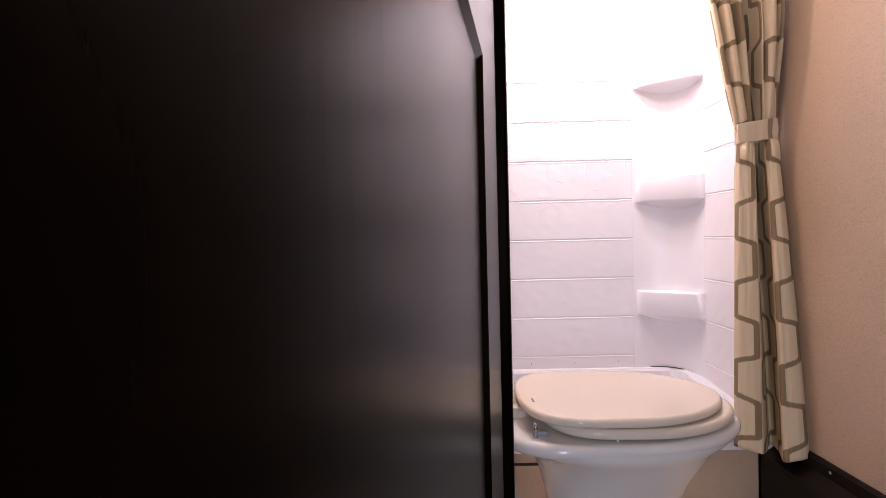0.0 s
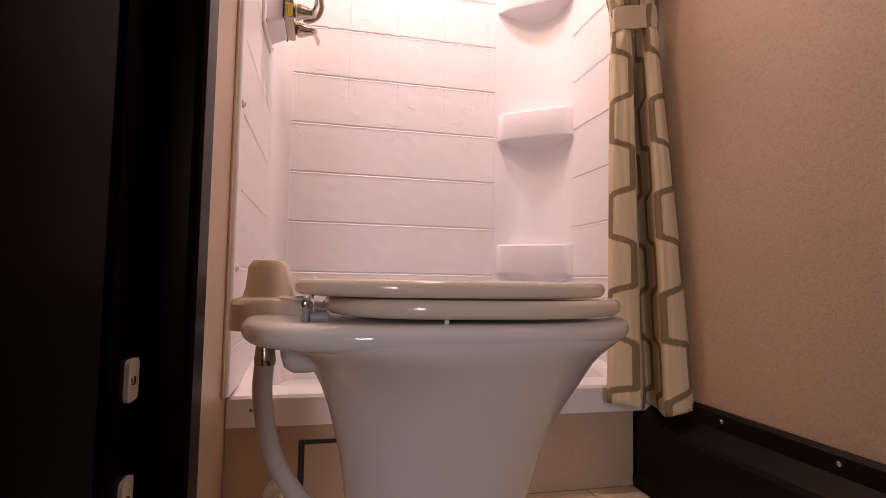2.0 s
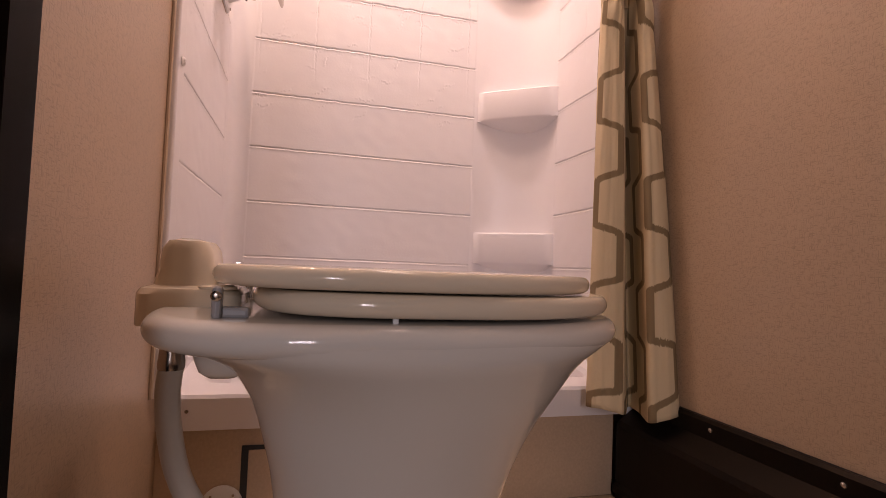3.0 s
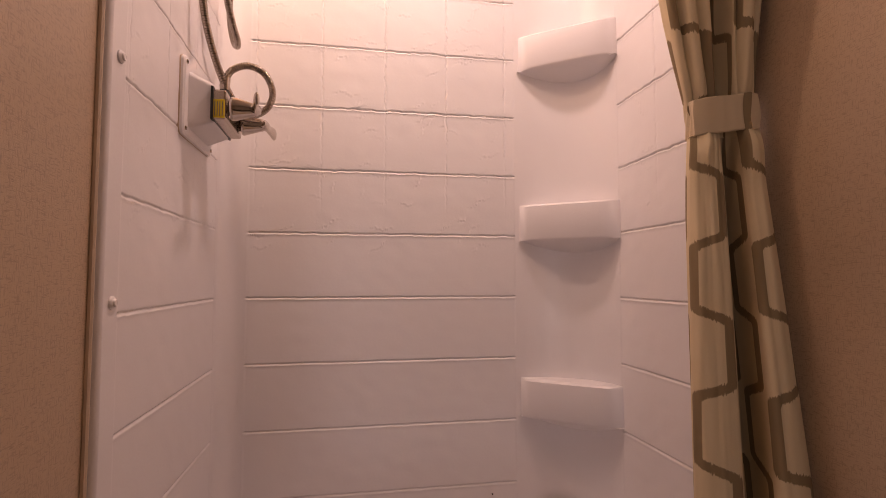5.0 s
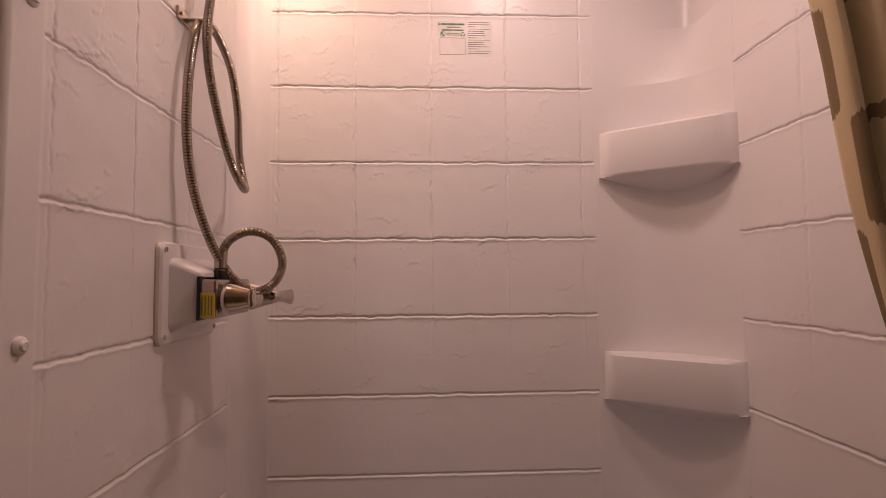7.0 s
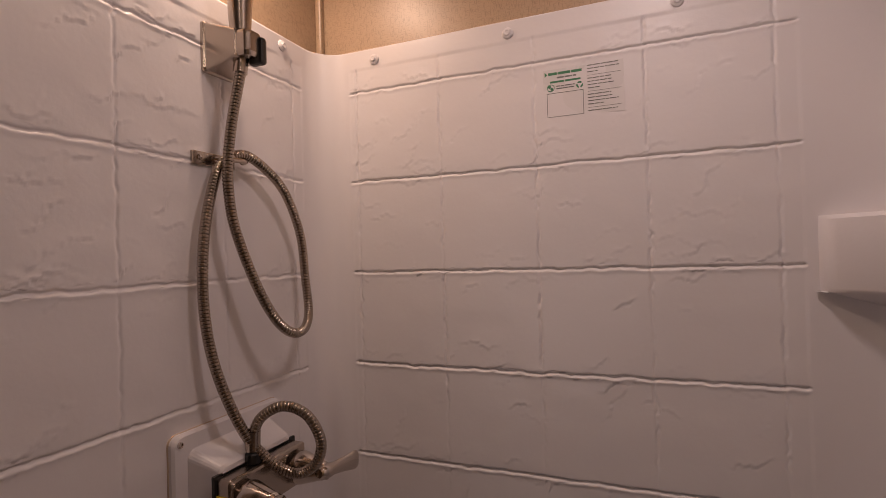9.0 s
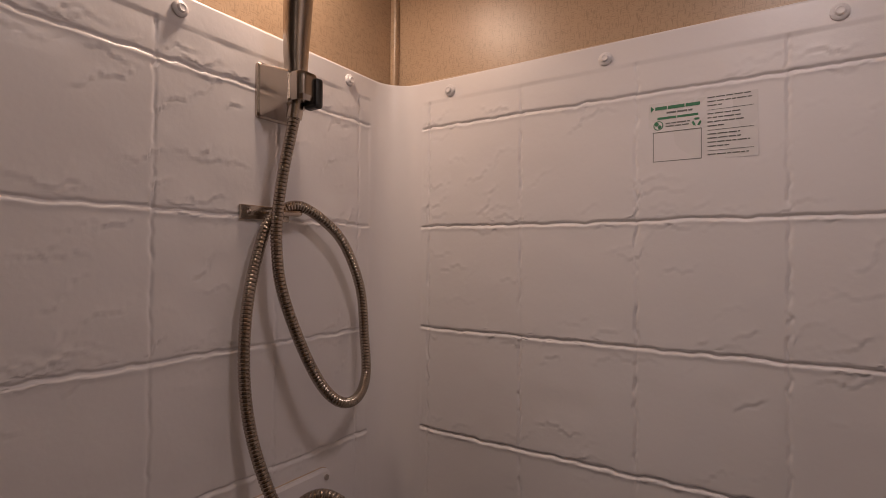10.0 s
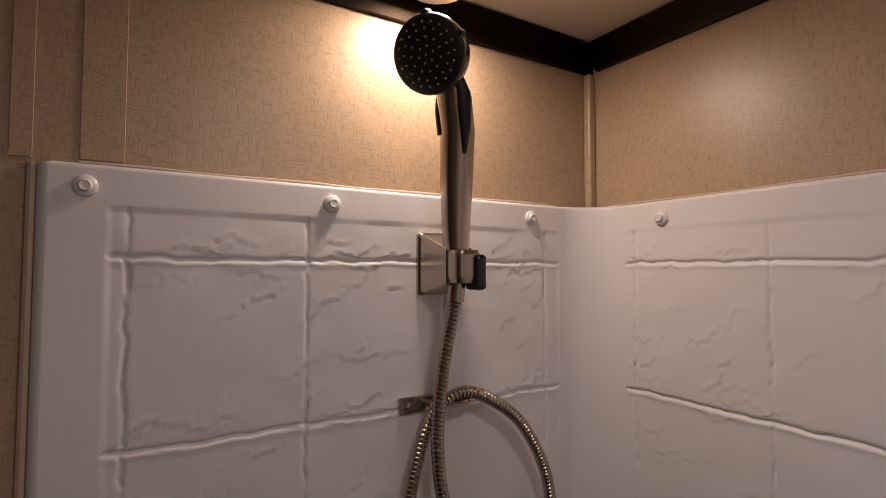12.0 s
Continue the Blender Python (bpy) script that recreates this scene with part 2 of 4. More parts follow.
def rounded(cx, cy, hx, hy, r, z, steps=6):
    """A ring round a rectangle with rounded corners."""
    out = []
    for k, (sx, sy) in enumerate(((1, 1), (-1, 1), (-1, -1), (1, -1))):
        for i in range(steps + 1):
            a = math.pi / 2 * (k + i / steps)
            out.append(Vector((cx + sx * (hx - r) + r * math.cos(a), cy + sy * (hy - r) + r * math.sin(a), z)))
    return out


# ---- structure ----
P = 0.1524                     # tile pitch of the moulded surround
LEFT, RIGHT, BACK, CEIL = -0.012, 0.928, 1.962, 1.976
FRONT = 1.375                  # where the surround ends
FRONT_R = 1.425                # the same behind the curtain
STEP = 0.72                    # edge of the raised bathroom floor
LOW = -0.38                    # the passage below the two steps


def setting(name, bm, mat, label, smooth=False):
    return tagged(link_mesh(name, bm, mat, smooth), label, name.split("_")[0], kind="structure")


setting("wall_left", box((LEFT - 0.05, 0.78, LOW), (LEFT, BACK + 0.05, CEIL + 0.02)), LINEN, "beige linen-textured vinyl wall beside the toilet")
setting("wall_back", box((LEFT, BACK, LOW), (RIGHT, BACK + 0.05, CEIL + 0.02)), LINEN, "beige linen-textured vinyl wall behind the shower")
setting("wall_right", box((RIGHT, -1.3, LOW), (RIGHT + 0.05, BACK + 0.05, CEIL + 0.02)), LINEN, "long beige linen-textured vinyl wall")
WX0, WX1, WZ0, WZ1 = -0.32, 0.02, 0.52, 1.18    # an unseen window, added in the passage for cool light from behind
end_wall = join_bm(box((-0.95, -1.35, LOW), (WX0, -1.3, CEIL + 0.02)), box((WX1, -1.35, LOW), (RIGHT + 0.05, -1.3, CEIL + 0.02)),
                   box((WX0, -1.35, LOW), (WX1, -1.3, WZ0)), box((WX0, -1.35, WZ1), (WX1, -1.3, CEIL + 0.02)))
setting("wall_passage_end", end_wall, LINEN, "plain beige wall closing the passage round an added window")
window = thing("added_window_1", (-0.15, -1.325, WZ0), "plain unseen window with a dark frame, added for cool light", "window", kind="structure")
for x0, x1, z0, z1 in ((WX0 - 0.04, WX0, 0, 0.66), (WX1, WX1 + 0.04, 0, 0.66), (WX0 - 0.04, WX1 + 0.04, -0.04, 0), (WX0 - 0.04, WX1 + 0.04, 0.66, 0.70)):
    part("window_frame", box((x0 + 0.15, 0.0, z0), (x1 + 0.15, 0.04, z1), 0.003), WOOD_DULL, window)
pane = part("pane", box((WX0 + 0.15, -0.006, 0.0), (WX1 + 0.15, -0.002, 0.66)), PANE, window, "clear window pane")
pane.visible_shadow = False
setting("wall_passage_side", box((-1.0, -1.35, LOW), (-0.95, 0.78, CEIL + 0.02)), LINEN, "plain beige wall of the dim passage")
setting("wall_partition", box((-0.95, 0.70, LOW), (LEFT - 0.05, 0.78, CEIL + 0.02)), LINEN, "beige partition beside the door post")
setting("ceiling", box((-1.0, -1.35, CEIL + 0.02), (RIGHT + 0.05, BACK + 0.05, CEIL + 0.06)), CEILING, "pale tan ceiling panel")
setting("floor", box((LEFT, STEP, -0.06), (RIGHT, BACK, -0.004)), GROUT, "raised bathroom floor of tan tiles")
setting("floor_passage", box((-1.0, -1.35, LOW - 0.05), (RIGHT, STEP, LOW)), FLOOR, "plain tan floor of the lower passage")
setting("stair_riser", box((LEFT, STEP - 0.02, LOW), (RIGHT, STEP, -0.062)), WOOD_DULL, "dark wooden riser under the bathroom floor")
setting("wall_return", box((0.916, FRONT_R - 0.006, 0.22), (RIGHT, BACK, 1.957)), LINEN, "narrow beige return beside the shower surround")
setting("trim_corner", box((LEFT, BACK - 0.012, 1.772), (LEFT + 0.012, BACK, 1.955), 0.003), LINEN, "narrow beige corner moulding above the shower")
setting("trim_corner_right", box((0.904, BACK - 0.012, 1.774), (0.916, BACK, 1.955), 0.003), LINEN, "narrow beige corner moulding above the shower")
setting("trim_batten_front", box((LEFT, 1.352, 1.774), (LEFT + 0.0012, 1.366, 1.956), 0.0004), LINEN, "thin beige wall batten above the surround")
setting("trim_batten", box((LEFT, 1.395, 1.776), (LEFT + 0.0012, 1.425, 1.956), 0.0004), LINEN, "thin beige wall batten above the surround")


def crown(name, a, b, inward):
    """Dark crown moulding with a stepped profile from a to b."""
    prof = [(0, 0), (0.007, 0), (0.009, 0.010), (0.012, 0.022), (0.016, 0.0375), (0, 0.0375)]
    a, b, n = Vector(a), Vector(b), Vector(inward)
    rings = [[q + n * x + Vector((0, 0, z)) for x, z in prof] for q in (a, b)]
    setting(name, loft(rings), WOOD_DULL, "dark espresso crown moulding under the ceiling")


crown("trim_crown_left", (LEFT, 0.78, 1.956), (LEFT, BACK, 1.956), (1, 0, 0))
crown("trim_crown_back", (LEFT + 0.017, BACK, 1.957), (RIGHT - 0.017, BACK, 1.957), (0, -1, 0))
crown("trim_crown_right", (RIGHT, -1.3, 1.956), (RIGHT, BACK, 1.956), (-1, 0, 0))

# the dark ledge along the right wall
prof = [(0.0, LOW), (-0.055, LOW), (-0.055, 0.012), (-0.062, 0.012), (-0.062, 0.028), (-0.055, 0.034), (-0.055, 0.150), (-0.050, 0.160), (-0.014, 0.185), (-0.014, 0.214), (-0.008, 0.220), (0, 0.220)]
ledge_bm = loft([[Vector((RIGHT + x, y, z)) for x, z in prof] for y in (-1.3, 1.415)])
ledge = setting("baseboard", ledge_bm, WOOD_DULL, "tall dark espresso base ledge along the wall")
for y in (1.20, 0.97, 0.70, 0.40):
    part("screw", lathe([(0.0045, 0), (0.004, 0.002), (0.0015, 0.003)], Matrix.Translation((RIGHT - 0.014, y, 0.203)) @ Matrix.Rotation(-math.pi / 2, 4, "Y"), 10), CHROME, ledge, "small bright screw head", True)


def surround():
    """The moulded shower wall: one sheet bent round the corner, pressed with a slate-tile pattern."""
    line, x = [], 0.0
    dense = [(LEFT, FRONT - 0.006), (-0.004, FRONT - 0.005), (0.0, FRONT)]
    dense += [(0.0, FRONT + (1.90 - FRONT) * i / 200) for i in range(1, 201)]
    dense += [(0.05 - 0.05 * math.cos(a), 1.90 + 0.05 * math.sin(a)) for a in [math.pi / 2 * i / 20 for i in range(1, 21)]]
    dense += [(0.05 + 0.67 * i / 200, 1.95) for i in range(1, 201)]
    dense += [(0.72 + 0.19 * math.sin(a), 1.80 + 0.15 * math.cos(a)) for a in [math.pi / 2 * i / 40 for i in range(1, 41)]]
    dense += [(0.91, 1.80 - (1.80 - FRONT_R) * i / 160) for i in range(1, 161)]
    dense += [(0.9115, FRONT_R - 0.003), (0.914, FRONT_R - 0.004)]
    d = np.array(dense)
    s = np.r_[0, np.cumsum(np.hypot(*np.diff(d, axis=0).T))]
    ns, z0, z1 = 820, 0.24, 1.77
    # even spacing along the sheet with its first and last bends kept
    fine = [c + o for c in [s[2] + y - FRONT for y in (1.428, 1.572, 1.722, 1.868)] + [s[222] + x - 0.05 for x in (0.068, 0.22, 0.372, 0.525, 0.677)] for o in np.arange(-0.007, 0.0075, 0.0012)]
    ss = np.unique(np.r_[s[:3], np.linspace(s[2], s[-3], ns), fine, s[-3:]])
    xy = np.stack([np.interp(ss, s, d[:, 0]), np.interp(ss, s, d[:, 1])], 1)
    tan = np.gradient(xy, axis=0)
    tan /= np.linalg.norm(tan, axis=1, keepdims=True)
    nor = np.stack([tan[:, 1], -tan[:, 0]], 1)
    # finer rows and columns where the joints are pressed in
    rows_fine = [1.70 - P * j + o for j in range(10) for o in np.arange(-0.006, 0.0065, 0.0011)]
    z = np.linspace(z0, z1, 600)
    z = np.unique(np.r_[z, [q for q in rows_fine if z0 < q < z1]])
    z = z[np.r_[True, np.diff(z) > 0.0004]]
    z[-1] = z1
    nz = len(z)
    X, Y, Z = np.meshgrid(xy[:, 0], [0], z, indexing="ij")[0][:, 0], np.repeat(xy[:, 1:2], nz, 1), np.repeat(z[None], len(ss), 0)
    X = np.repeat(xy[:, 0:1], nz, 1)
    rng = np.random.default_rng(4)

    def wobble(shape, cells, seed):
        r = np.random.default_rng(seed).normal(size=(cells[0] + 2, cells[1] + 2))
        a, b = (ss - ss[0]) / (ss[-1] - ss[0]) * cells[0], (z - z0) / (z1 - z0) * cells[1]
        i, j = a.astype(int), b.astype(int)
        u, v = (a - i)[:, None], (b - j)[None]
        u, v = u * u * (3 - 2 * u), v * v * (3 - 2 * v)
        return (r[i][:, j] * (1 - u) + r[i + 1][:, j] * u) * (1 - v) + (r[i][:, j + 1] * (1 - u) + r[i + 1][:, j + 1] * u) * v

    H = np.zeros(X.shape)
    calm = np.clip((Z - 0.55) / 0.6, 0.25, 1)
    w1 = calm * wobble(X.shape, (130, 110), 1) * 0.0008 + calm * wobble(X.shape, (300, 240), 2) * 0.0005
    w2 = wobble(X.shape, (60, 260), 3) * 0.0012
    seg = {"left": (X < 0.004) & (Y > 1.417) & (Y < 1.892), "back": (Y > 1.945) & (X > 0.055) & (X < 0.702), "right": (X > 0.906) & (Y < 1.805) & (Y > FRONT + 0.02)}
    cols = {"left": (Y, (1.428, 1.572, 1.722, 1.868)), "back": (X, (0.068, 0.22, 0.372, 0.525, 0.677)), "right": (Y, (1.652, 1.50))}
    for side, mask in seg.items():
        pos, lines = cols[side]
        top = Z < 1.737
        inside = mask & top
        H = np.where(inside, H - 0.0007, H)
        fade = np.clip((Z - 0.98) / 0.32, 0.0, 1)
        deep = np.clip((Z - 0.25) / 0.5, 0.7, 1) * (1.4 - 0.4 * np.clip((Z - 1.25) / 0.25, 0, 1))
        soft_side = 0.68 if side == "left" else 1.0
        for j in range(10):
            dz = Z - (1.70 - P * j) + w1
            H = np.where(inside, H - soft_side * deep * (0.0030 * np.exp(-(dz / 0.0017) ** 2)) + soft_side * deep * 0.0007 * np.exp(-((dz + 0.0048) / 0.0020) ** 2), H)
        for c in lines:
            dc = pos - c + w2
            H = np.where(inside, H - soft_side * fade * 0.0028 * np.exp(-(dc / 0.0021) ** 2) * (0.55 + 0.45 * np.tanh(wobble(X.shape, (40, 120), int(c * 1000)))), H)
        # cleft marks of split slate
        lo, hi = (min(lines) - 0.14, max(lines) + 0.14) if side == "right" else (min(lines), max(lines))
        for _ in range(180 if side != "right" else 50):
            c0, zc = rng.uniform(lo, hi), 0.88 + 0.84 * rng.random() ** 0.75
            ang, ln, amp = rng.uniform(-0.2, 1.15), rng.uniform(0.006, 0.034), rng.uniform(0.0004, 0.0018) * (0.48 if side == "left" else 0.60)
            if rng.random() < 0.5:
                zc = 1.70 - P * round((1.70 - zc) / P) + rng.uniform(-0.016, 0.016)
                ang *= 0.4
            near = inside & (np.abs(pos - c0) < ln + 0.012) & (np.abs(Z - zc) < ln + 0.012)
            a, b = (pos[near] - c0), (Z[near] - zc)
            u, v = a * math.cos(ang) + b * math.sin(ang), -a * math.sin(ang) + b * math.cos(ang)
            v = v + 0.0035 * np.sin(u * 160 + c0 * 90) + 0.0012 * np.sin(u * 520)
            H[near] += amp * np.exp(-(u / ln) ** 4) * np.where(v > 0, np.exp(-(v / 0.0042)), -1.0 * np.exp(-(v / 0.0015) ** 2))
        H = np.where(inside, H + 0.00022 * wobble(X.shape, (60, 60), 9), H)
    # the corner niche ends in a sloping ledge
    u, v = np.clip((X - 0.72) / 0.19, 0, 1), np.clip((Y - 1.80) / 0.15, 0, 1)
    corner = (u > 0) & (v > 0)
    square = np.where(corner, np.maximum(u ** 10 + v ** 10, 1e-6) ** -0.1, 1.0)
    blend = np.clip((Z - 1.552) / 0.125, 0, 1)
    grow = 1 + (square - 1) * blend
    X, Y = np.where(corner, 0.72 + 0.19 * u * grow, X), np.where(corner, 1.80 + 0.15 * v * grow, Y)
    H += 0.0005 * wobble(X.shape, (14, 8), 11)
    edge = np.zeros(len(ss), bool)
    edge[:2], edge[-2:] = True, True
    H[edge] = 0
    co = np.stack([X + nor[:, 0:1] * H, Y + nor[:, 1:2] * H, Z], -1)
    lip = co[:, -1:].copy()
    lip[:, 0, 0] -= nor[:, 0] * 0.011
    lip[:, 0, 1] -= nor[:, 1] * 0.011
    lip[:, 0, 2] += 0.003
    co = np.concatenate([co, lip], 1)
    n, m = co.shape[:2]
    i, j = np.meshgrid(np.arange(n - 1), np.arange(m - 1), indexing="ij")
    q = (i * m + j).ravel()
    faces = np.stack([q, q + 1, q + m + 1, q + m], 1)
    me = bpy.data.meshes.new("shower_surround")
    me.vertices.add(n * m)
    me.vertices.foreach_set("co", co.reshape(-1).astype(np.float32))
    me.loops.add(faces.size)
    me.loops.foreach_set("vertex_index", faces.reshape(-1).astype(np.int32))
    me.polygons.add(len(faces))
    me.polygons.foreach_set("loop_start", np.arange(0, faces.size, 4, dtype=np.int32))
    me.update(calc_edges=True)
    me.validate()
    for p in me.polygons:
        p.use_smooth = True
    me.materials.append(WHITE)
    return tagged(new("shower_surround", me), "glossy white moulded shower surround pressed like slate tiles", "shower wall")


wall_sheet = surround()


def screw_cap(place, axis):
    turn = {"x": Matrix.Rotation(math.pi / 2, 4, "Y"), "y": Matrix.Rotation(math.pi / 2, 4, "X")}[axis]
    cap = part("screw_cap", lathe([(0.0085, -0.001), (0.0085, 0.0012), (0.0072, 0.0028), (0.0050, 0.0034), (0.0046, 0.0048), (0.0036, 0.0056), (0.0030, 0.0053), (0.001, 0.0052)], Matrix.Translation(place) @ turn, 20), WHITE, wall_sheet, "white domed screw cap", True)
    return cap


for x in (0.105, 0.335, 0.568, 0.700):
    screw_cap((x, 1.9495, 1.751), "y")
for y in (1.400, 1.595, 1.845):
    screw_cap((0.0005, y, 1.754), "x")
for zz in (1.42, 1.11, 0.80, 0.48):
    screw_cap((0.0005, 1.397, zz), "x")
for k, x in enumerate((0.13, 0.30, 0.47, 0.64)):
    part("screw_hole", lathe([(0.0022, -0.001), (0.002, 0.0008), (0.0008, 0.001)], Matrix.Translation((x, 1.9495, 0.299 + 0.001 * k)) @ Matrix.Rotation(math.pi / 2, 4, "X"), 8), BLACK, wall_sheet, "tiny dark screw hole")
top_line = [(LEFT + 0.003, FRONT + 0.02 + 0.045 * i, 1.7732 + 0.0007 * math.sin(i * 2.1)) for i in range(12)]
part("caulk_bead", tube(top_line, 0.0014, 8, samples=5), CAULK, wall_sheet, "uneven almond caulk bead", True)
back_line = [(0.02 + 0.06 * i, BACK - 0.003, 1.7732 + 0.0006 * math.sin(i * 1.7)) for i in range(14)]
part("caulk_bead", tube(back_line, 0.0013, 8, samples=5), CAULK, wall_sheet, "uneven almond caulk bead", True)
part("caulk_bead", tube([(LEFT + 0.002, FRONT - 0.008, 0.24), (LEFT + 0.002, FRONT - 0.009, 1.0), (LEFT + 0.002, FRONT - 0.008, 1.77)], 0.004, 8), CAULK, wall_sheet, "almond caulk bead", True)


def corner_shelf(top, bottom):
    """A shelf moulded across the rounded corner: flat front, scooped underside."""
    a, b = Vector((0.716, 1.9535, 0)), Vector((0.908, 1.802, 0))
    side = (b - a).normalized()
    out = Vector((-side.y, side.x, 0)) * -1
    if out.y > 0:
        out = -out
    n = 18

    def ring(depth, z, lift=0.0):
        pts = []
        for i in range(n + 1):
            s = i / n
            bow = depth * (1 - (2 * s - 1) ** 8 * 0.9)
            pts.append(a.lerp(b, s) + out * bow + Vector((0, 0, z + lift)))
        for i in range(n + 1):
            an = math.pi / 2 * (1 - i / n)
            pts.append(Vector((0.72 + 0.192 * math.sin(an), 1.80 + 0.152 * math.cos(an), z)))
        return pts

    rings = [ring(0.002, top), ring(0.010, top), ring(0.016, top - 0.005), ring(0.020, bottom + 0.004), ring(0.017, bottom - 0.001)]
    # underside falls back to the wall in a bowl
    for k in range(1, 7):
        u = k / 6
        pts = []
        for i in range(n + 1):
            s = i / n
            arc = math.sin(math.pi * s)
            wall = Vector((0.72 + 0.192 * math.sin(math.pi / 2 * s), 1.80 + 0.152 * math.cos(math.pi / 2 * s), 0))
            pts.append((a.lerp(b, s) + out * 0.017 * (1 - u)).lerp(wall, u) + Vector((0, 0, bottom - 0.001 - 0.031 * arc * u ** 0.8)))
        for i in range(n + 1):
            an = math.pi / 2 * (1 - i / n)
            arc = math.sin(math.pi * (1 - i / n))
            pts.append(Vector((0.72 + 0.193 * math.sin(an), 1.80 + 0.153 * math.cos(an), bottom - 0.001 - 0.031 * arc * u ** 0.8)))
        rings.append(pts)
    part("corner_shelf", loft(rings), WHITE, wall_sheet, "white moulded corner shelf", True)


for top, bottom in ((1.455, 1.364), (1.016, 0.926), (0.582, 0.490)):
    corner_shelf(top, bottom)

# ---- shower pan ----
pan = thing("shower_pan", (0.45, 1.68, 0), "white moulded shower pan with a raised front lip", "shower pan")


def at(bm, place):
    """Shift a mesh that was built in world axes so that it fits under a thing at place."""
    bmesh.ops.translate(bm, verts=bm.verts[:], vec=-Vector(place))
    return bm


cx, cy, hx, hy = 0.455, 1.685, 0.467, 0.268
pan_bm = loft([
    rounded(cx, cy, hx, hy, 0.004, 0.172), rounded(cx, cy, hx, hy, 0.004, 0.226), rounded(cx, cy, hx - 0.004, hy - 0.004, 0.008, 0.232),
    rounded(cx, cy + 0.018, hx - 0.05, hy - 0.055, 0.05, 0.236), rounded(cx, cy + 0.018, hx - 0.058, hy - 0.063, 0.055, 0.226),
    rounded(cx, cy + 0.018, hx - 0.075, hy - 0.08, 0.06, 0.13), rounded(cx, cy + 0.018, hx - 0.11, hy - 0.115, 0.06, 0.105)])
for vert in pan_bm.verts:
    if vert.co.z > 0.2:
        vert.co.z += 0.048 * min(1, max(0, (vert.co.y - 1.50) / 0.30))
part("basin", at(pan_bm, (0.45, 1.68, 0)), WHITE, pan, smooth=False)
for y in (1.4165,):
    for x in (0.035, 0.87):
        part("screw", at(lathe([(0.0035, 0), (0.003, 0.0015), (0.001, 0.002)], Matrix.Translation((x, y, 0.205)) @ Matrix.Rotation(math.pi / 2, 4, "X"), 8), (0.45, 1.68, 0)), STEEL, pan, "tiny screw", True)
drain = lathe([(0.03, 0.0), (0.03, 0.004), (0.022, 0.004), (0.02, 0.002), (0.002, 0.002)], Matrix.Translation((0.45, 1.70, 0.105)), 24)
part("drain", at(drain, (0.45, 1.68, 0)), STEEL, pan, "round steel drain", True)

for line in ([(0.030, 1.936, 0.283), (0.045, 1.942, 0.284), (0.08, 1.943, 0.283), (0.16, 1.944, 0.281)], [(0.760, 1.938, 0.283), (0.80, 1.927, 0.285), (0.84, 1.910, 0.285), (0.868, 1.888, 0.283)]):
    part("seam_gap", at(tube(line, 0.0022, 6), (0.45, 1.68, 0)), BLACK, pan, "dark open seam above the pan", True)
# apron below the lip with its access panel
apron = thing("shower_apron", (0.45, 1.43, 0), "tan panel under the shower lip with a cut access hatch", "panel")
part("panel", at(box((LEFT, 1.428, 0), (RIGHT - 0.055, 1.445, 0.172), 0.001), (0.45, 1.43, 0)), APRON, apron)
hatch = part("access_hatch", at(box((0.138, 1.4245, 0.012), (0.44, 1.4285, 0.132), 0.001), (0.45, 1.43, 0)), APRON, apron, "tan cut-out hatch")
part("hatch_gap", at(box((0.126, 1.4262, 0.006), (0.452, 1.4290, 0.140), 0.0005), (0.45, 1.43, 0)), BLACK, apron, "black gap round the hatch")
flange = thing("pipe_flange", (0.098, 1.424, 0.045), "white round pipe flange on the tan panel", "pipe flange")
turn = Matrix.Translation((0.098, 1.4275, 0.038)) @ Matrix.Rotation(math.pi / 2, 4, "X")
part("disc", at(lathe([(0.035, 0), (0.035, 0.003), (0.031, 0.006), (0.016, 0.007), (0.014, 0.012), (0.011, 0.012)], turn, 32), (0.098, 1.424, 0.045)), HINGE, flange, "", True)
part("pipe", at(tube([(0.098, 1.421, 0.038), (0.099, 1.36, 0.032), (0.105, 1.29, 0.018), (0.112, 1.24, 0.010)], 0.009, 10), (0.098, 1.424, 0.045)), HOSE, flange, "short pale pipe", True)
for k in range(4):
    a = math.pi / 4 + k * math.pi / 2
    m = Matrix.Translation((0.098 + 0.026 * math.cos(a), 1.4215, 0.038 + 0.026 * math.sin(a))) @ Matrix.Rotation(math.pi / 2, 4, "X")
    part("screw", at(lathe([(0.0028, -0.001), (0.0022, 0.001), (0.0008, 0.0012)], m, 8), (0.098, 1.424, 0.045)), STEEL, flange, "", True)

# ---- toilet ----
TX, TY = 0.34, 1.065
toilet = thing("toilet", (TX, TY, 0), "bone-coloured ceramic toilet with its lid closed on tan tiles", "toilet")
T0 = (TX, TY, 0)


def egg(cx0, half_len, half_wid, z, blunt=0.0, steps=72, cy0=TY):
    """A ring pointed gently towards +x and squarer towards -x."""
    pts = []
    for i in range(steps):
        a = 2 * math.pi * i / steps
        c, s = math.cos(a), math.sin(a)
        k = 1.0 if c > 0 else 1 - 0.45 * blunt
        px = math.copysign(abs(c) ** (1.0 if c > 0 else k * (1 - 0.4 * blunt)), c) * half_len
        py = math.copysign(abs(s) ** (1.0 if c > 0 else 1 - 0.45 * blunt), s) * half_wid * (1 - 0.06 * c)
        pts.append(Vector((cx0 + px, cy0 + py, z)))
    return pts


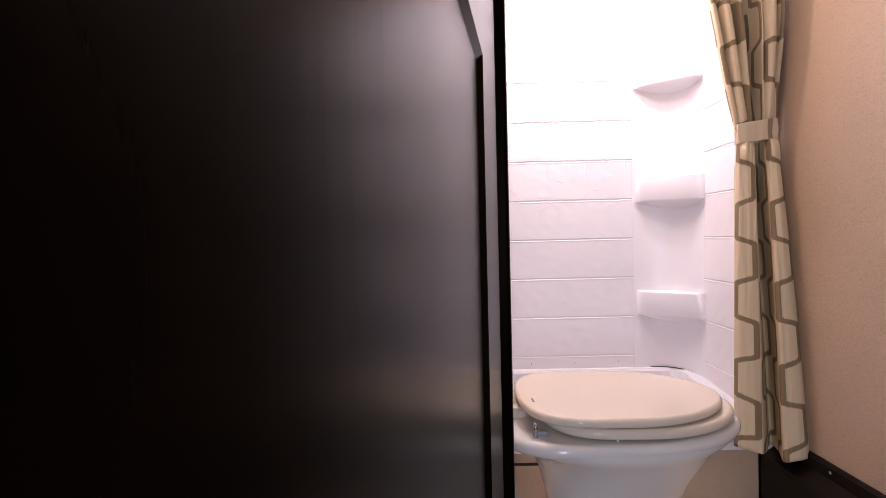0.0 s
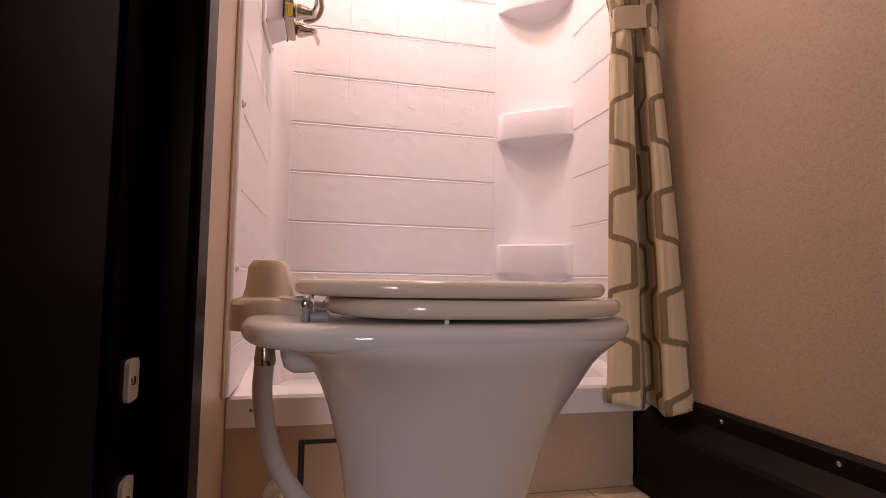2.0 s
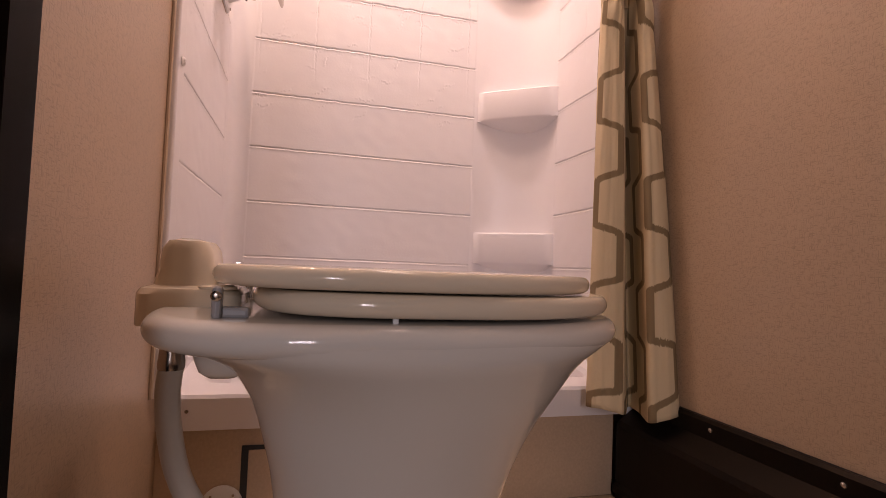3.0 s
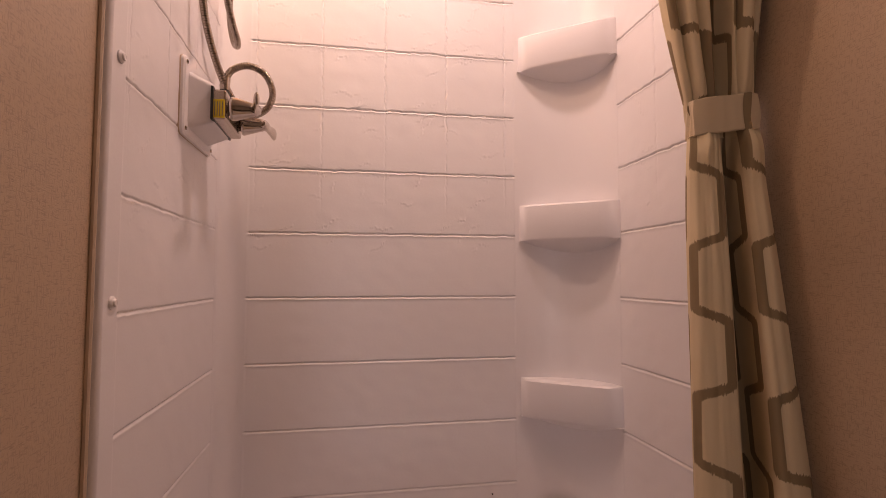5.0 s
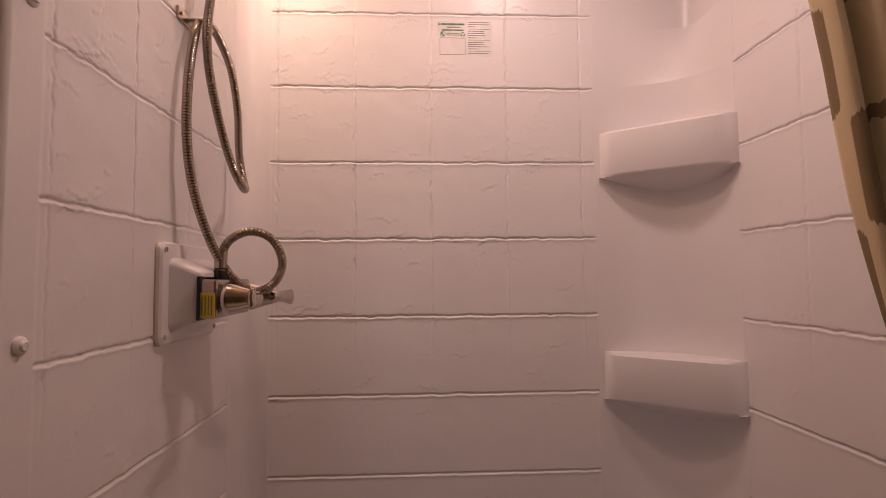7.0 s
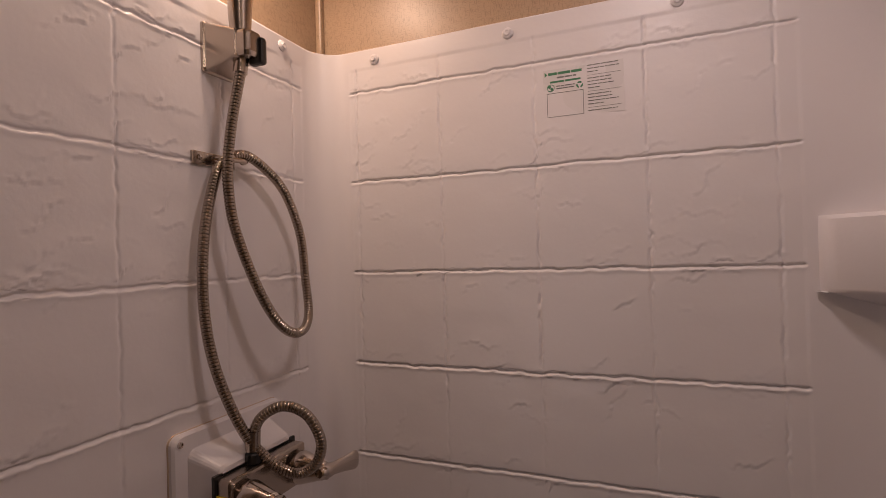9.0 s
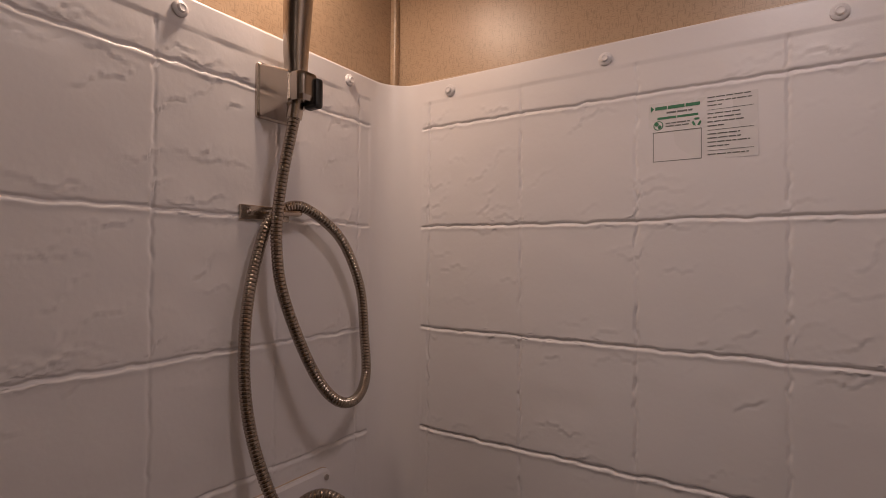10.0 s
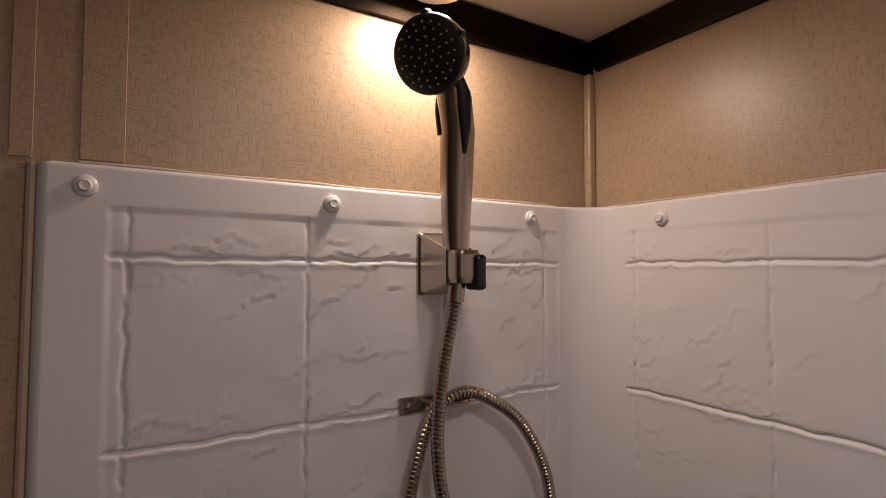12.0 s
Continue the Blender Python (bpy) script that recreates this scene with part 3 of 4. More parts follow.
def bullnose(cx0, half_len, half_wid, z0, z1, r, blunt, dome=0.0, steps=7, cy0=TY):
    """Rings of a flat egg-shaped slab with a rounded edge."""
    rings = [egg(cx0, half_len - 3 * r, half_wid - 3 * r, z0, blunt, cy0=cy0)]
    mid, hz = (z0 + z1) / 2, (z1 - z0) / 2
    for k in range(2 * steps + 1):
        a = -math.pi / 2 + math.pi * k / (2 * steps)
        inset = r * (1 - math.cos(a))
        rings.append(egg(cx0, half_len - inset, half_wid - inset, mid + hz * math.sin(a), blunt, cy0=cy0))
    rings.append(egg(cx0, half_len - 3.5 * r, half_wid - 3.5 * r, z1 + dome * 0.6, blunt, cy0=cy0))
    rings.append(egg(cx0, half_len * 0.45, half_wid * 0.45, z1 + dome, blunt, cy0=cy0))
    return loft(rings)


bowl = loft([
    egg(0.325, 0.150, 0.125, 0.0), egg(0.325, 0.150, 0.125, 0.008), egg(0.325, 0.146, 0.123, 0.012), egg(0.325, 0.134, 0.117, 0.016), egg(0.325, 0.124, 0.111, 0.024), egg(0.325, 0.119, 0.107, 0.036), egg(0.325, 0.118, 0.106, 0.06), egg(0.325, 0.122, 0.108, 0.120),
    egg(0.325, 0.1235, 0.109, 0.158), egg(0.325, 0.1215, 0.107, 0.160), egg(0.325, 0.1215, 0.107, 0.163), egg(0.326, 0.125, 0.110, 0.165), egg(0.330, 0.136, 0.118, 0.21), egg(0.333, 0.144, 0.126, 0.24), egg(0.336, 0.155, 0.136, 0.27), egg(0.340, 0.167, 0.148, 0.298),
    egg(0.344, 0.181, 0.161, 0.324), egg(0.345, 0.192, 0.171, 0.342, 0.1), egg(0.345, 0.203, 0.180, 0.358, 0.2), egg(0.344, 0.216, 0.189, 0.370, 0.3), egg(0.342, 0.234, 0.1955, 0.380, 0.4), egg(0.340, 0.250, 0.1985, 0.389, 0.5), egg(0.338, 0.254, 0.1985, 0.398, 0.6)])
part("pedestal", at(bowl, T0), CERAMIC, toilet, "bone ceramic pedestal", True)
part("rim", at(bullnose(0.334, 0.267, 0.199, 0.386, 0.4160, 0.0155, 0.6), T0), CERAMIC, toilet, "", True)
part("seat", at(bullnose(0.374, 0.209, 0.178, 0.4205, 0.4415, 0.009, 0.6, cy0=TY - 0.008), T0), SEAT, toilet, "glossy bone toilet seat", True)
lid = bullnose(0.343, 0.216, 0.177, 0.4435, 0.4625, 0.009, 0.62, 0.0015, cy0=TY - 0.010)
lid_ob = part("lid", at(lid, T0), SEAT, toilet, "glossy bone toilet lid, closed", True)
part("lid_mark", at(box((0.152, 0.985, 0.4615), (0.156, 1.010, 0.4640)), T0), STEEL, lid_ob, "small grey moulded mark")
for x, y in ((0.295, 0.893), (0.295, 1.237), (0.47, 1.215)):
    part("bumper", at(box((x - 0.0025, y - 0.002, 0.413), (x + 0.0025, y + 0.002, 0.4220), 0.0005), T0), HINGE, toilet, "small pale seat bumper")
for y in (0.915, 1.200):
    hinge = part("hinge", at(join_bm(box((0.142, y, 0.415), (0.150, y + 0.016, 0.443), 0.0035), box((0.148, y + 0.008, 0.4155), (0.172, y + 0.018, 0.4255), 0.003)), T0), GREY, toilet, "grey plastic seat hinge")
    part("hinge_pin", at(lathe([(0.0045, 0), (0.0045, 0.002), (0.003, 0.003), (0.001, 0.0031)], Matrix.Translation((0.146, y + 0.0005, 0.435)) @ Matrix.Rotation(math.pi / 2, 4, "X"), 14), T0), STEEL, hinge, "", True)
hump = loft([rounded(0.100, 1.10, 0.052, 0.075, 0.03, 0.395), rounded(0.100, 1.10, 0.052, 0.075, 0.03, 0.428), rounded(0.099, 1.10, 0.048, 0.071, 0.03, 0.434), rounded(0.093, 1.10, 0.032, 0.058, 0.024, 0.437),
             rounded(0.093, 1.10, 0.029, 0.054, 0.024, 0.450), rounded(0.092, 1.10, 0.026, 0.050, 0.022, 0.476), rounded(0.092, 1.10, 0.020, 0.044, 0.018, 0.485), rounded(0.092, 1.10, 0.010, 0.03, 0.008, 0.488)])
hump_ob = part("valve_cover", at(hump, T0), SEAT, toilet, "bone plastic valve cover against the wall", True)
part("cap", at(lathe([(0.020, 0.0), (0.020, 0.003), (0.016, 0.0045), (0.004, 0.005)], Matrix.Translation((0.128, 1.045, 0.434)), 22), T0), SEAT, hump_ob, "round bone cap", True)
under = loft([rounded(0.150, 1.03, 0.036, 0.05, 0.02, 0.386), rounded(0.150, 1.03, 0.034, 0.048, 0.02, 0.368), rounded(0.146, 1.03, 0.026, 0.04, 0.018, 0.354), rounded(0.142, 1.03, 0.014, 0.03, 0.01, 0.348)])
part("water_inlet", at(under, T0), CERAMIC, toilet, "bone water inlet lump under the rim", True)
elbow = part("hose_clamp", at(lathe([(0.0115, 0), (0.012, 0.003), (0.012, 0.008), (0.0115, 0.011), (0.010, 0.03)], Matrix.Translation((0.100, 0.985, 0.361)), 18), T0), STEEL, toilet, "steel hose clamp", True)
part("hose", at(tube([(0.100, 0.985, 0.370), (0.099, 0.985, 0.325), (0.110, 0.99, 0.262), (0.136, 0.995, 0.212), (0.170, 1.0, 0.176), (0.205, 1.005, 0.152), (0.236, 1.01, 0.134)], 0.0112, 12), T0), HOSE, toilet, "milky plastic water hose", True)

part("hose_nut", at(lathe([(0.013, 0), (0.015, 0.003), (0.015, 0.014), (0.011, 0.018)], look((0.222, 1.008, 0.141), (0.26, 1.02, 0.12)) @ Matrix.Rotation(math.pi, 4, "X"), 8), T0), HINGE, toilet, "white plastic hose nut")

# ---- curtain ----
curtain = thing("shower_curtain", (0.86, 1.32, 0), "cream shower curtain with a taupe trellis, tied back to the wall", "curtain")
C0 = Vector((0.86, 1.32, 0))


TIE = 1.082


def cloth():
    """Gathered cloth: wide at the rod, pinched at the tie, opened again at the hem in three broad pleats."""
    bm = bmesh.new()
    uv = bm.loops.layers.uv.new("cloth")
    nu, nv, z_lo, z_hi = 160, 190, 0.198, 1.966
    # depth of the cloth across its width: flat face, deep pleat, narrow face, return
    knots = ((0.0, -0.030), (0.03, -0.008), (0.10, 0.004), (0.25, 0.008), (0.38, 0.002), (0.43, -0.030), (0.49, -0.085), (0.56, -0.095), (0.63, -0.055), (0.68, 0.002), (0.74, 0.012), (0.84, 0.010), (0.92, -0.004), (0.96, -0.020), (1.0, -0.034))
    # place across the opening: pleats take little width
    spread = ((0.0, 0.035), (0.03, 0.0), (0.10, 0.07), (0.25, 0.25), (0.38, 0.40), (0.43, 0.44), (0.49, 0.475), (0.56, 0.53), (0.63, 0.62), (0.68, 0.645), (0.74, 0.69), (0.84, 0.82), (0.92, 0.94), (0.96, 0.985), (1.0, 0.96))

    def between(table, u):
        xs, ys = [k[0] for k in table], [k[1] for k in table]
        fine_u = min(max(u, 0), 1)
        acc = [np.interp(min(max(fine_u + o, 0), 1), xs, ys) for o in (-0.02, -0.01, 0, 0.01, 0.02)]
        return sum(acc) / 5

    depth = [between(knots, i / nu) for i in range(nu + 1)]
    place = [between(spread, i / nu) for i in range(nu + 1)]
    grid = []
    for j in range(nv + 1):
        v = j / nv
        z = z_lo + v * (z_hi - z_lo)
        if z > TIE:
            k = (z - TIE) / (z_hi - TIE)
            e = k
            xl, xr = 0.808 + (0.615 - 0.808) * e, 0.912 + (0.922 - 0.912) * e
            yl, yr = 1.408 - 0.033 * e, 1.388 - 0.036 * min(1, 3 * e)
        else:
            k = (TIE - z) / (TIE - z_lo)
            e = k ** 0.75
            xl, xr = 0.810 + (0.764 - 0.810) * e, 0.912 + (0.918 - 0.912) * e
            yl, yr = 1.408 + (1.360 - 1.408) * e, 1.388 + (1.270 - 1.388) * e
        near = abs(z - TIE)
        pinch = min(1.0, near / 0.16) ** 0.7
        row = []
        across = Vector((xr - xl, yr - yl, 0)).normalized()
        away = Vector((across.y, -across.x, 0))
        for i in range(nu + 1):
            u = i / nu
            w = place[i]
            puff = 0.014 * math.exp(-((near - 0.05) / 0.035) ** 2) * (1 if z < TIE else 0.3) * max(0.0, math.sin(3 * math.pi * u))
            small = 0.004 * noise.noise(Vector((u * 9, z * 3.2, 2.0))) + 0.0016 * noise.noise(Vector((u * 26, z * 8, 5.0)))
            gather = (1 - pinch) * 0.004 * math.sin(u * 44 + 3 * noise.noise(Vector((u * 4, z * 9, 0))))
            off = depth[i] * (0.30 + 0.95 * pinch) + 0.036 * min(1, 3.0 * k) * (z > TIE) * (abs(math.sin(math.pi * 6.6 * u + 0.4 + 0.7 * k)) ** 0.6 - 0.6) * 1.6 + puff + small + gather
            base = Vector((xl + (xr - xl) * w, yl + (yr - yl) * w, z))
            row.append(bm.verts.new(base + away * off - C0 + Vector((0, 0, 0.010 * math.sin(u * 7 + 0.5) * (1 - v) ** 8))))
        grid.append(row)
    low_row = grid[20]
    run = [0.0]
    for a, b in zip(low_row, low_row[1:]):
        run.append(run[-1] + (b.co - a.co).length)
    for j in range(nv):
        for i in range(nu):
            f = bm.faces.new((grid[j][i], grid[j][i + 1], grid[j + 1][i + 1], grid[j + 1][i]))
            f.smooth = True
            for loop, (p, q) in zip(f.loops, ((i, j), (i + 1, j), (i + 1, j + 1), (i, j + 1))):
                loop[uv].uv = (run[p] + 0.012, z_lo + (z_hi - z_lo) * q / nv)
    return bm


cloth_ob = part("cloth", cloth(), CURTAIN, curtain, "", True)
sol = cloth_ob.modifiers.new("thick", "SOLIDIFY")
sol.thickness = 0.0018
band_rings = []
for dz, r in ((-0.029, -0.001), (-0.027, 0.001), (-0.008, 0.001), (0.010, 0.001), (0.026, 0.001), (0.028, -0.001)):
    ring = []
    for i in range(60):
        a = 2 * math.pi * i / 60
        c, s = math.cos(a), math.sin(a)
        sq = 1.0 / (abs(c) ** 5 + abs(s) ** 5) ** 0.2
        wob = 0.0015 * math.sin(7 * a + dz * 90) + 0.001 * math.sin(17 * a)
        q = Vector((c * (0.050 + r + wob) * sq, s * (0.022 + r + wob) * sq, 0))
        q.rotate(Euler((0, 0, math.atan2(-0.020, 0.098))))
        ring.append(Vector((0.857, 1.398, TIE + dz + 0.006 * c)) + q - C0)
    band_rings.append(ring)
part("tie_band", loft(band_rings, cap=False), BAND, curtain, "plain cream tie-back band", True)
stripe = []
for dz in (-0.0285, -0.01, 0.01, 0.0275):
    ring = []
    for i in range(5):
        a = -1.16 + 0.16 * i / 4
        c, s = math.cos(a), math.sin(a)
        sq = 1.0 / (abs(c) ** 5 + abs(s) ** 5) ** 0.2
        wob = 0.0015 * math.sin(7 * a + dz * 90) + 0.001 * math.sin(17 * a)
        q = Vector((c * (0.0522 + wob) * sq, s * (0.0242 + wob) * sq, 0))
        q.rotate(Euler((0, 0, math.atan2(-0.020, 0.098))))
        ring.append(Vector((0.857, 1.398, TIE + dz + 0.006 * c)) + q - C0)
    stripe.append(ring)
part("band_stripe", loft(stripe, cap=False, closed=False), STRIPE, curtain, "dark taupe woven stripe", True)
part("track", at(box((0.30, 1.352, 1.974), (0.925, 1.376, 1.9955), 0.003), C0), HINGE, curtain, "white ceiling curtain track")
for i in range(9):
    x = 0.64 + 0.033 * i
    part("glider", at(box((x - 0.004, 1.358, 1.960), (x + 0.004, 1.370, 1.975), 0.001), C0), HINGE, curtain, "white track glider")

# ---- valve on the left wall ----
VC = (0.0, 1.718, 1.147)
valve = thing("shower_valve", VC, "nickel two-lever shower valve on a white raised plate", "shower valve")


def yz_ring(y0, y1, z0, z1, r, x, steps=5):
    return [Vector((x, p.x, p.y)) for p in rounded((y0 + y1) / 2, (z0 + z1) / 2, (y1 - y0) / 2, (z1 - z0) / 2, r, 0, steps)]


plate = loft([yz_ring(1.626, 1.812, 1.078, 1.217, 0.012, -0.003), yz_ring(1.626, 1.812, 1.078, 1.217, 0.012, 0.005), yz_ring(1.629, 1.809, 1.081, 1.214, 0.012, 0.008),
              yz_ring(1.646, 1.792, 1.094, 1.196, 0.012, 0.008), yz_ring(1.656, 1.782, 1.108, 1.178, 0.008, 0.046), yz_ring(1.659, 1.779, 1.111, 1.175, 0.008, 0.049)])
part("sealant", at(loft([yz_ring(1.6253, 1.8127, 1.0773, 1.2177, 0.012, -0.003), yz_ring(1.6253, 1.8127, 1.0773, 1.2177, 0.012, 0.0010), yz_ring(1.628, 1.810, 1.080, 1.215, 0.012, 0.0012)]), VC), CAULK, valve, "thin brownish line of sealant")
part("plate", at(plate, VC), WHITE, valve, "white raised mounting plate", False)
for y, z in ((1.636, 1.206), (1.636, 1.089), (1.802, 1.206), (1.802, 1.089)):
    part("screw", at(lathe([(0.004, 0), (0.0036, 0.002), (0.001, 0.0026)], Matrix.Translation((0.008, y, z)) @ Matrix.Rotation(math.pi / 2, 4, "Y"), 10), VC), CHROME, valve, "", True)
body = part("body", at(box((0.045, 1.650, 1.112), (0.070, 1.788, 1.166), 0.004), VC), STEEL, valve, "dark nickel valve body")
part("gasket", at(box((0.0445, 1.646, 1.110), (0.049, 1.792, 1.170), 0.001), VC), BLACK, valve, "black gasket")
part("warning_sticker", at(box((0.0490, 1.6485, 1.114), (0.0680, 1.6505, 1.147), 0.0002), VC), YELLOW, body, "yellow sticker with black lines")
for k in range(4):
    part("print_line", at(box((0.0510 + 0.0042 * k, 1.6478, 1.117), (0.0522 + 0.0042 * k, 1.6488, 1.143)), VC), INK, body)
def lever(tip, aim):
    """A short flat paddle that widens to a blunt rounded end."""
    aim = aim.normalized()
    wide = aim.cross(Vector((0, 0, 1))).normalized()
    tall = wide.cross(aim)
    rings = []
    for s, w, h in ((-0.012, 0.006, 0.006), (-0.006, 0.0095, 0.0095), (0.004, 0.0095, 0.0095), (0.014, 0.0055, 0.0085), (0.032, 0.0048, 0.0100), (0.046, 0.0052, 0.0122), (0.054, 0.0050, 0.0132), (0.058, 0.0040, 0.0115), (0.060, 0.0020, 0.006)):
        c = Vector(tip) + aim * s
        rings.append([c + wide * w * math.cos(a) + tall * h * math.sin(a) for a in [2 * math.pi * k / 18 for k in range(18)]])
    return loft(rings)


for y, aim in ((1.672, Vector((0.18, -1.0, 0.05))), (1.768, Vector((0.22, 1.0, -0.06)))):
    ax = Matrix.Translation((0.069, y, 1.138)) @ Matrix.Rotation(math.pi / 2, 4, "Y")
    knob = part("handle", at(lathe([(0.010, -0.002), (0.013, 0.0), (0.0145, 0.003), (0.0212, 0.006), (0.0220, 0.009), (0.0212, 0.013), (0.0170, 0.027), (0.0130, 0.040), (0.0120, 0.045), (0.0105, 0.047), (0.0105, 0.051), (0.005, 0.053)], ax, 30), VC), CHROME, valve, "polished cone handle", True)
    part("lever", at(lever((0.117, y, 1.138), aim), VC), CHROME, knob, "short flat polished lever", True)
ax = Matrix.Translation((0.055, 1.703, 1.162))
part("outlet_nut", at(lathe([(0.008, -0.004), (0.008, 0.004), (0.0100, 0.005), (0.0100, 0.016), (0.0085, 0.018), (0.0085, 0.026)], ax, 12), VC), BLACK, valve, "black hose nut", False)

# ---- hand shower ----
HC = (0.0, 1.71, 1.70)
hand_shower = thing("hand_shower", HC, "nickel hand shower with a black face resting in its wall bracket", "hand shower")
axis = Vector((0.50, -0.80, -0.34)).normalized()
head_c = Vector((0.078, 1.660, 1.886))
turn = Matrix.Translation(head_c) @ axis.to_track_quat("Z", "Y").to_matrix().to_4x4()
shell = lathe([(0.004, -0.030), (0.018, -0.029), (0.030, -0.022), (0.036, -0.012), (0.0385, 0.0), (0.0385, 0.004), (0.035, 0.006)], turn @ Matrix.Scale(0.92, 4), 36)
head_ob = part("head", at(shell, HC), STEEL, hand_shower, "round nickel shower head", True)
face = lathe([(0.0372, 0.002), (0.0385, 0.006), (0.0375, 0.010), (0.033, 0.0125), (0.015, 0.013), (0.002, 0.013)], turn @ Matrix.Scale(0.92, 4), 36)
face_ob = part("face", at(face, HC), BLACK, hand_shower, "black spray face", True)
for ring, count in ((0.0, 1), (0.008, 6), (0.016, 11), (0.024, 16), (0.030, 20)):
    for k in range(count):
        a = 2 * math.pi * (k + 0.3 * ring * 100) / count
        m = turn @ Matrix.Scale(0.92, 4) @ Matrix.Translation((ring * math.cos(a), ring * math.sin(a), 0.0125))
        part("nozzle", at(lathe([(0.0012, 0), (0.0011, 0.0012), (0.0005, 0.0016)], m, 6), HC), RUBBER, face_ob)
for a in (math.radians(20), math.radians(85)):
    m = turn @ Matrix.Scale(0.92, 4) @ Matrix.Rotation(a, 4, "Z") @ Matrix.Translation((0.038, 0, 0.006))
    part("tab", at(lathe([(0.004, -0.005), (0.0035, 0.004), (0.001, 0.005)], m, 10), HC), BLACK, head_ob, "black dial tab", True)
spine = [(0.048, 1.707, 1.700), (0.048, 1.706, 1.735), (0.052, 1.704, 1.78), (0.060, 1.700, 1.825), (0.066, 1.692, 1.855), (0.066, 1.680, 1.880)]
rings = []
for q, w, h in zip(spine, (0.012, 0.0145, 0.0165, 0.017, 0.017, 0.016), (0.012, 0.014, 0.0155, 0.0165, 0.018, 0.018)):
    side_v = Vector((0.45, 0.89, 0))
    fwd = Vector((0.89, -0.45, 0.1))
    rings.append([Vector(q) + side_v * w * math.cos(a) + fwd * h * math.sin(a) for a in [2 * math.pi * k / 20 for k in range(20)]])
grip = part("grip", at(loft(rings), HC), STEEL, hand_shower, "curved nickel grip", True)
inlay = []
for q, w in zip([(0.055, 1.703, 1.800), *spine[3:]], (0.002, 0.006, 0.009, 0.007)):
    c = Vector(q) + Vector((0.89, -0.45, 0.1)) * 0.0145 + Vector((0.45, 0.89, 0)) * 0.005
    inlay.append([c + Vector((0.45, 0.89, 0)) * w * math.cos(a) + Vector((0.89, -0.45, 0.1)) * 0.004 * math.sin(a) for a in [2 * math.pi * k / 12 for k in range(12)]])
part("trigger", at(tube([(0.057, 1.682, 1.858), (0.054, 1.683, 1.842), (0.052, 1.687, 1.822)], 0.0045, 10), HC), BLACK, grip, "black thumb trigger", True)
part("inlay", at(loft(inlay), HC), BLACK, grip, "black grip inlay", True)

BC = (0.0, 1.715, 1.695)
bracket = thing("shower_bracket", BC, "nickel wall bracket holding the hand shower", "bracket")
br = loft([yz_ring(1.688, 1.740, 1.664, 1.730, 0.004, -0.002), yz_ring(1.688, 1.740, 1.664, 1.730, 0.004, 0.003), yz_ring(1.690, 1.738, 1.666, 1.728, 0.004, 0.005),
           yz_ring(1.693, 1.724, 1.676, 1.713, 0.003, 0.050), yz_ring(1.695, 1.722, 1.678, 1.711, 0.003, 0.052)])
part("mount", at(br, BC), STEEL, bracket)
holder = loft([rounded(0.053, 1.709, 0.0150, 0.0130, 0.008, 1.678), rounded(0.053, 1.709, 0.0165, 0.0145, 0.008, 1.684), rounded(0.053, 1.709, 0.0165, 0.0145, 0.008, 1.706), rounded(0.053, 1.709, 0.0155, 0.0135, 0.008, 1.710)])
part("cradle", at(holder, BC), STEEL, bracket, "nickel cradle")
part("cradle_grip", at(box((0.052, 1.713, 1.671), (0.0745, 1.7255, 1.706), 0.004), BC), BLACK, bracket, "black side of the cradle")

KC = (0.0, 1.70, 1.55)
clip = thing("hose_clip", KC, "small nickel hose clip screwed to the shower wall", "clip")
part("base", at(box((-0.001, 1.668, 1.543), (0.003, 1.738, 1.560), 0.001), KC), STEEL, clip)
part("arm", at(tube([(0.003, 1.70, 1.552), (0.02, 1.70, 1.552), (0.024, 1.715, 1.552), (0.024, 1.735, 1.553), (0.014, 1.740, 1.553)], 0.0035, 8), KC), STEEL, clip, "", True)
part("screw", at(lathe([(0.0035, 0), (0.003, 0.002), (0.001, 0.0025)], Matrix.Translation((0.003, 1.678, 1.552)) @ Matrix.Rotation(math.pi / 2, 4, "Y"), 10), KC), CHROME, clip, "", True)

hose_line = [(0.048, 1.708, 1.690), (0.046, 1.707, 1.662), (0.038, 1.699, 1.60), (0.034, 1.695, 1.552), (0.034, 1.694, 1.51), (0.038, 1.700, 1.459), (0.046, 1.726, 1.388), (0.054, 1.752, 1.340), (0.058, 1.780, 1.318), (0.052, 1.815, 1.318),
             (0.038, 1.845, 1.340), (0.028, 1.852, 1.390), (0.028, 1.843, 1.455), (0.029, 1.814, 1.510), (0.027, 1.784, 1.540), (0.022, 1.740, 1.562), (0.018, 1.708, 1.552), (0.018, 1.688, 1.525), (0.019, 1.668, 1.450), (0.020, 1.664, 1.367), (0.028, 1.672, 1.290),
             (0.048, 1.692, 1.212), (0.070, 1.715, 1.166), (0.098, 1.731, 1.147), (0.126, 1.735, 1.162), (0.137, 1.731, 1.193), (0.123, 1.723, 1.226), (0.094, 1.715, 1.237), (0.067, 1.707, 1.224), (0.056, 1.703, 1.202), (0.055, 1.703, 1.182)]
hose_bm = tube(hose_line, 0.0068, 12, rib=0.0009, pitch=0.0044)
shower_hose = thing("shower_hose", (0.03, 1.70, 1.55), "ribbed nickel shower hose hanging in loops", "hose")
part("coil", at(hose_bm, (0.03, 1.70, 1.55)), COIL, shower_hose, "", True)
part("lower_ferrule", at(tube([(0.0555, 1.7035, 1.206), (0.055, 1.703, 1.194), (0.055, 1.703, 1.182)], 0.0092, 14), (0.03, 1.70, 1.55)), STEEL, shower_hose, "smooth nickel ferrule", True)
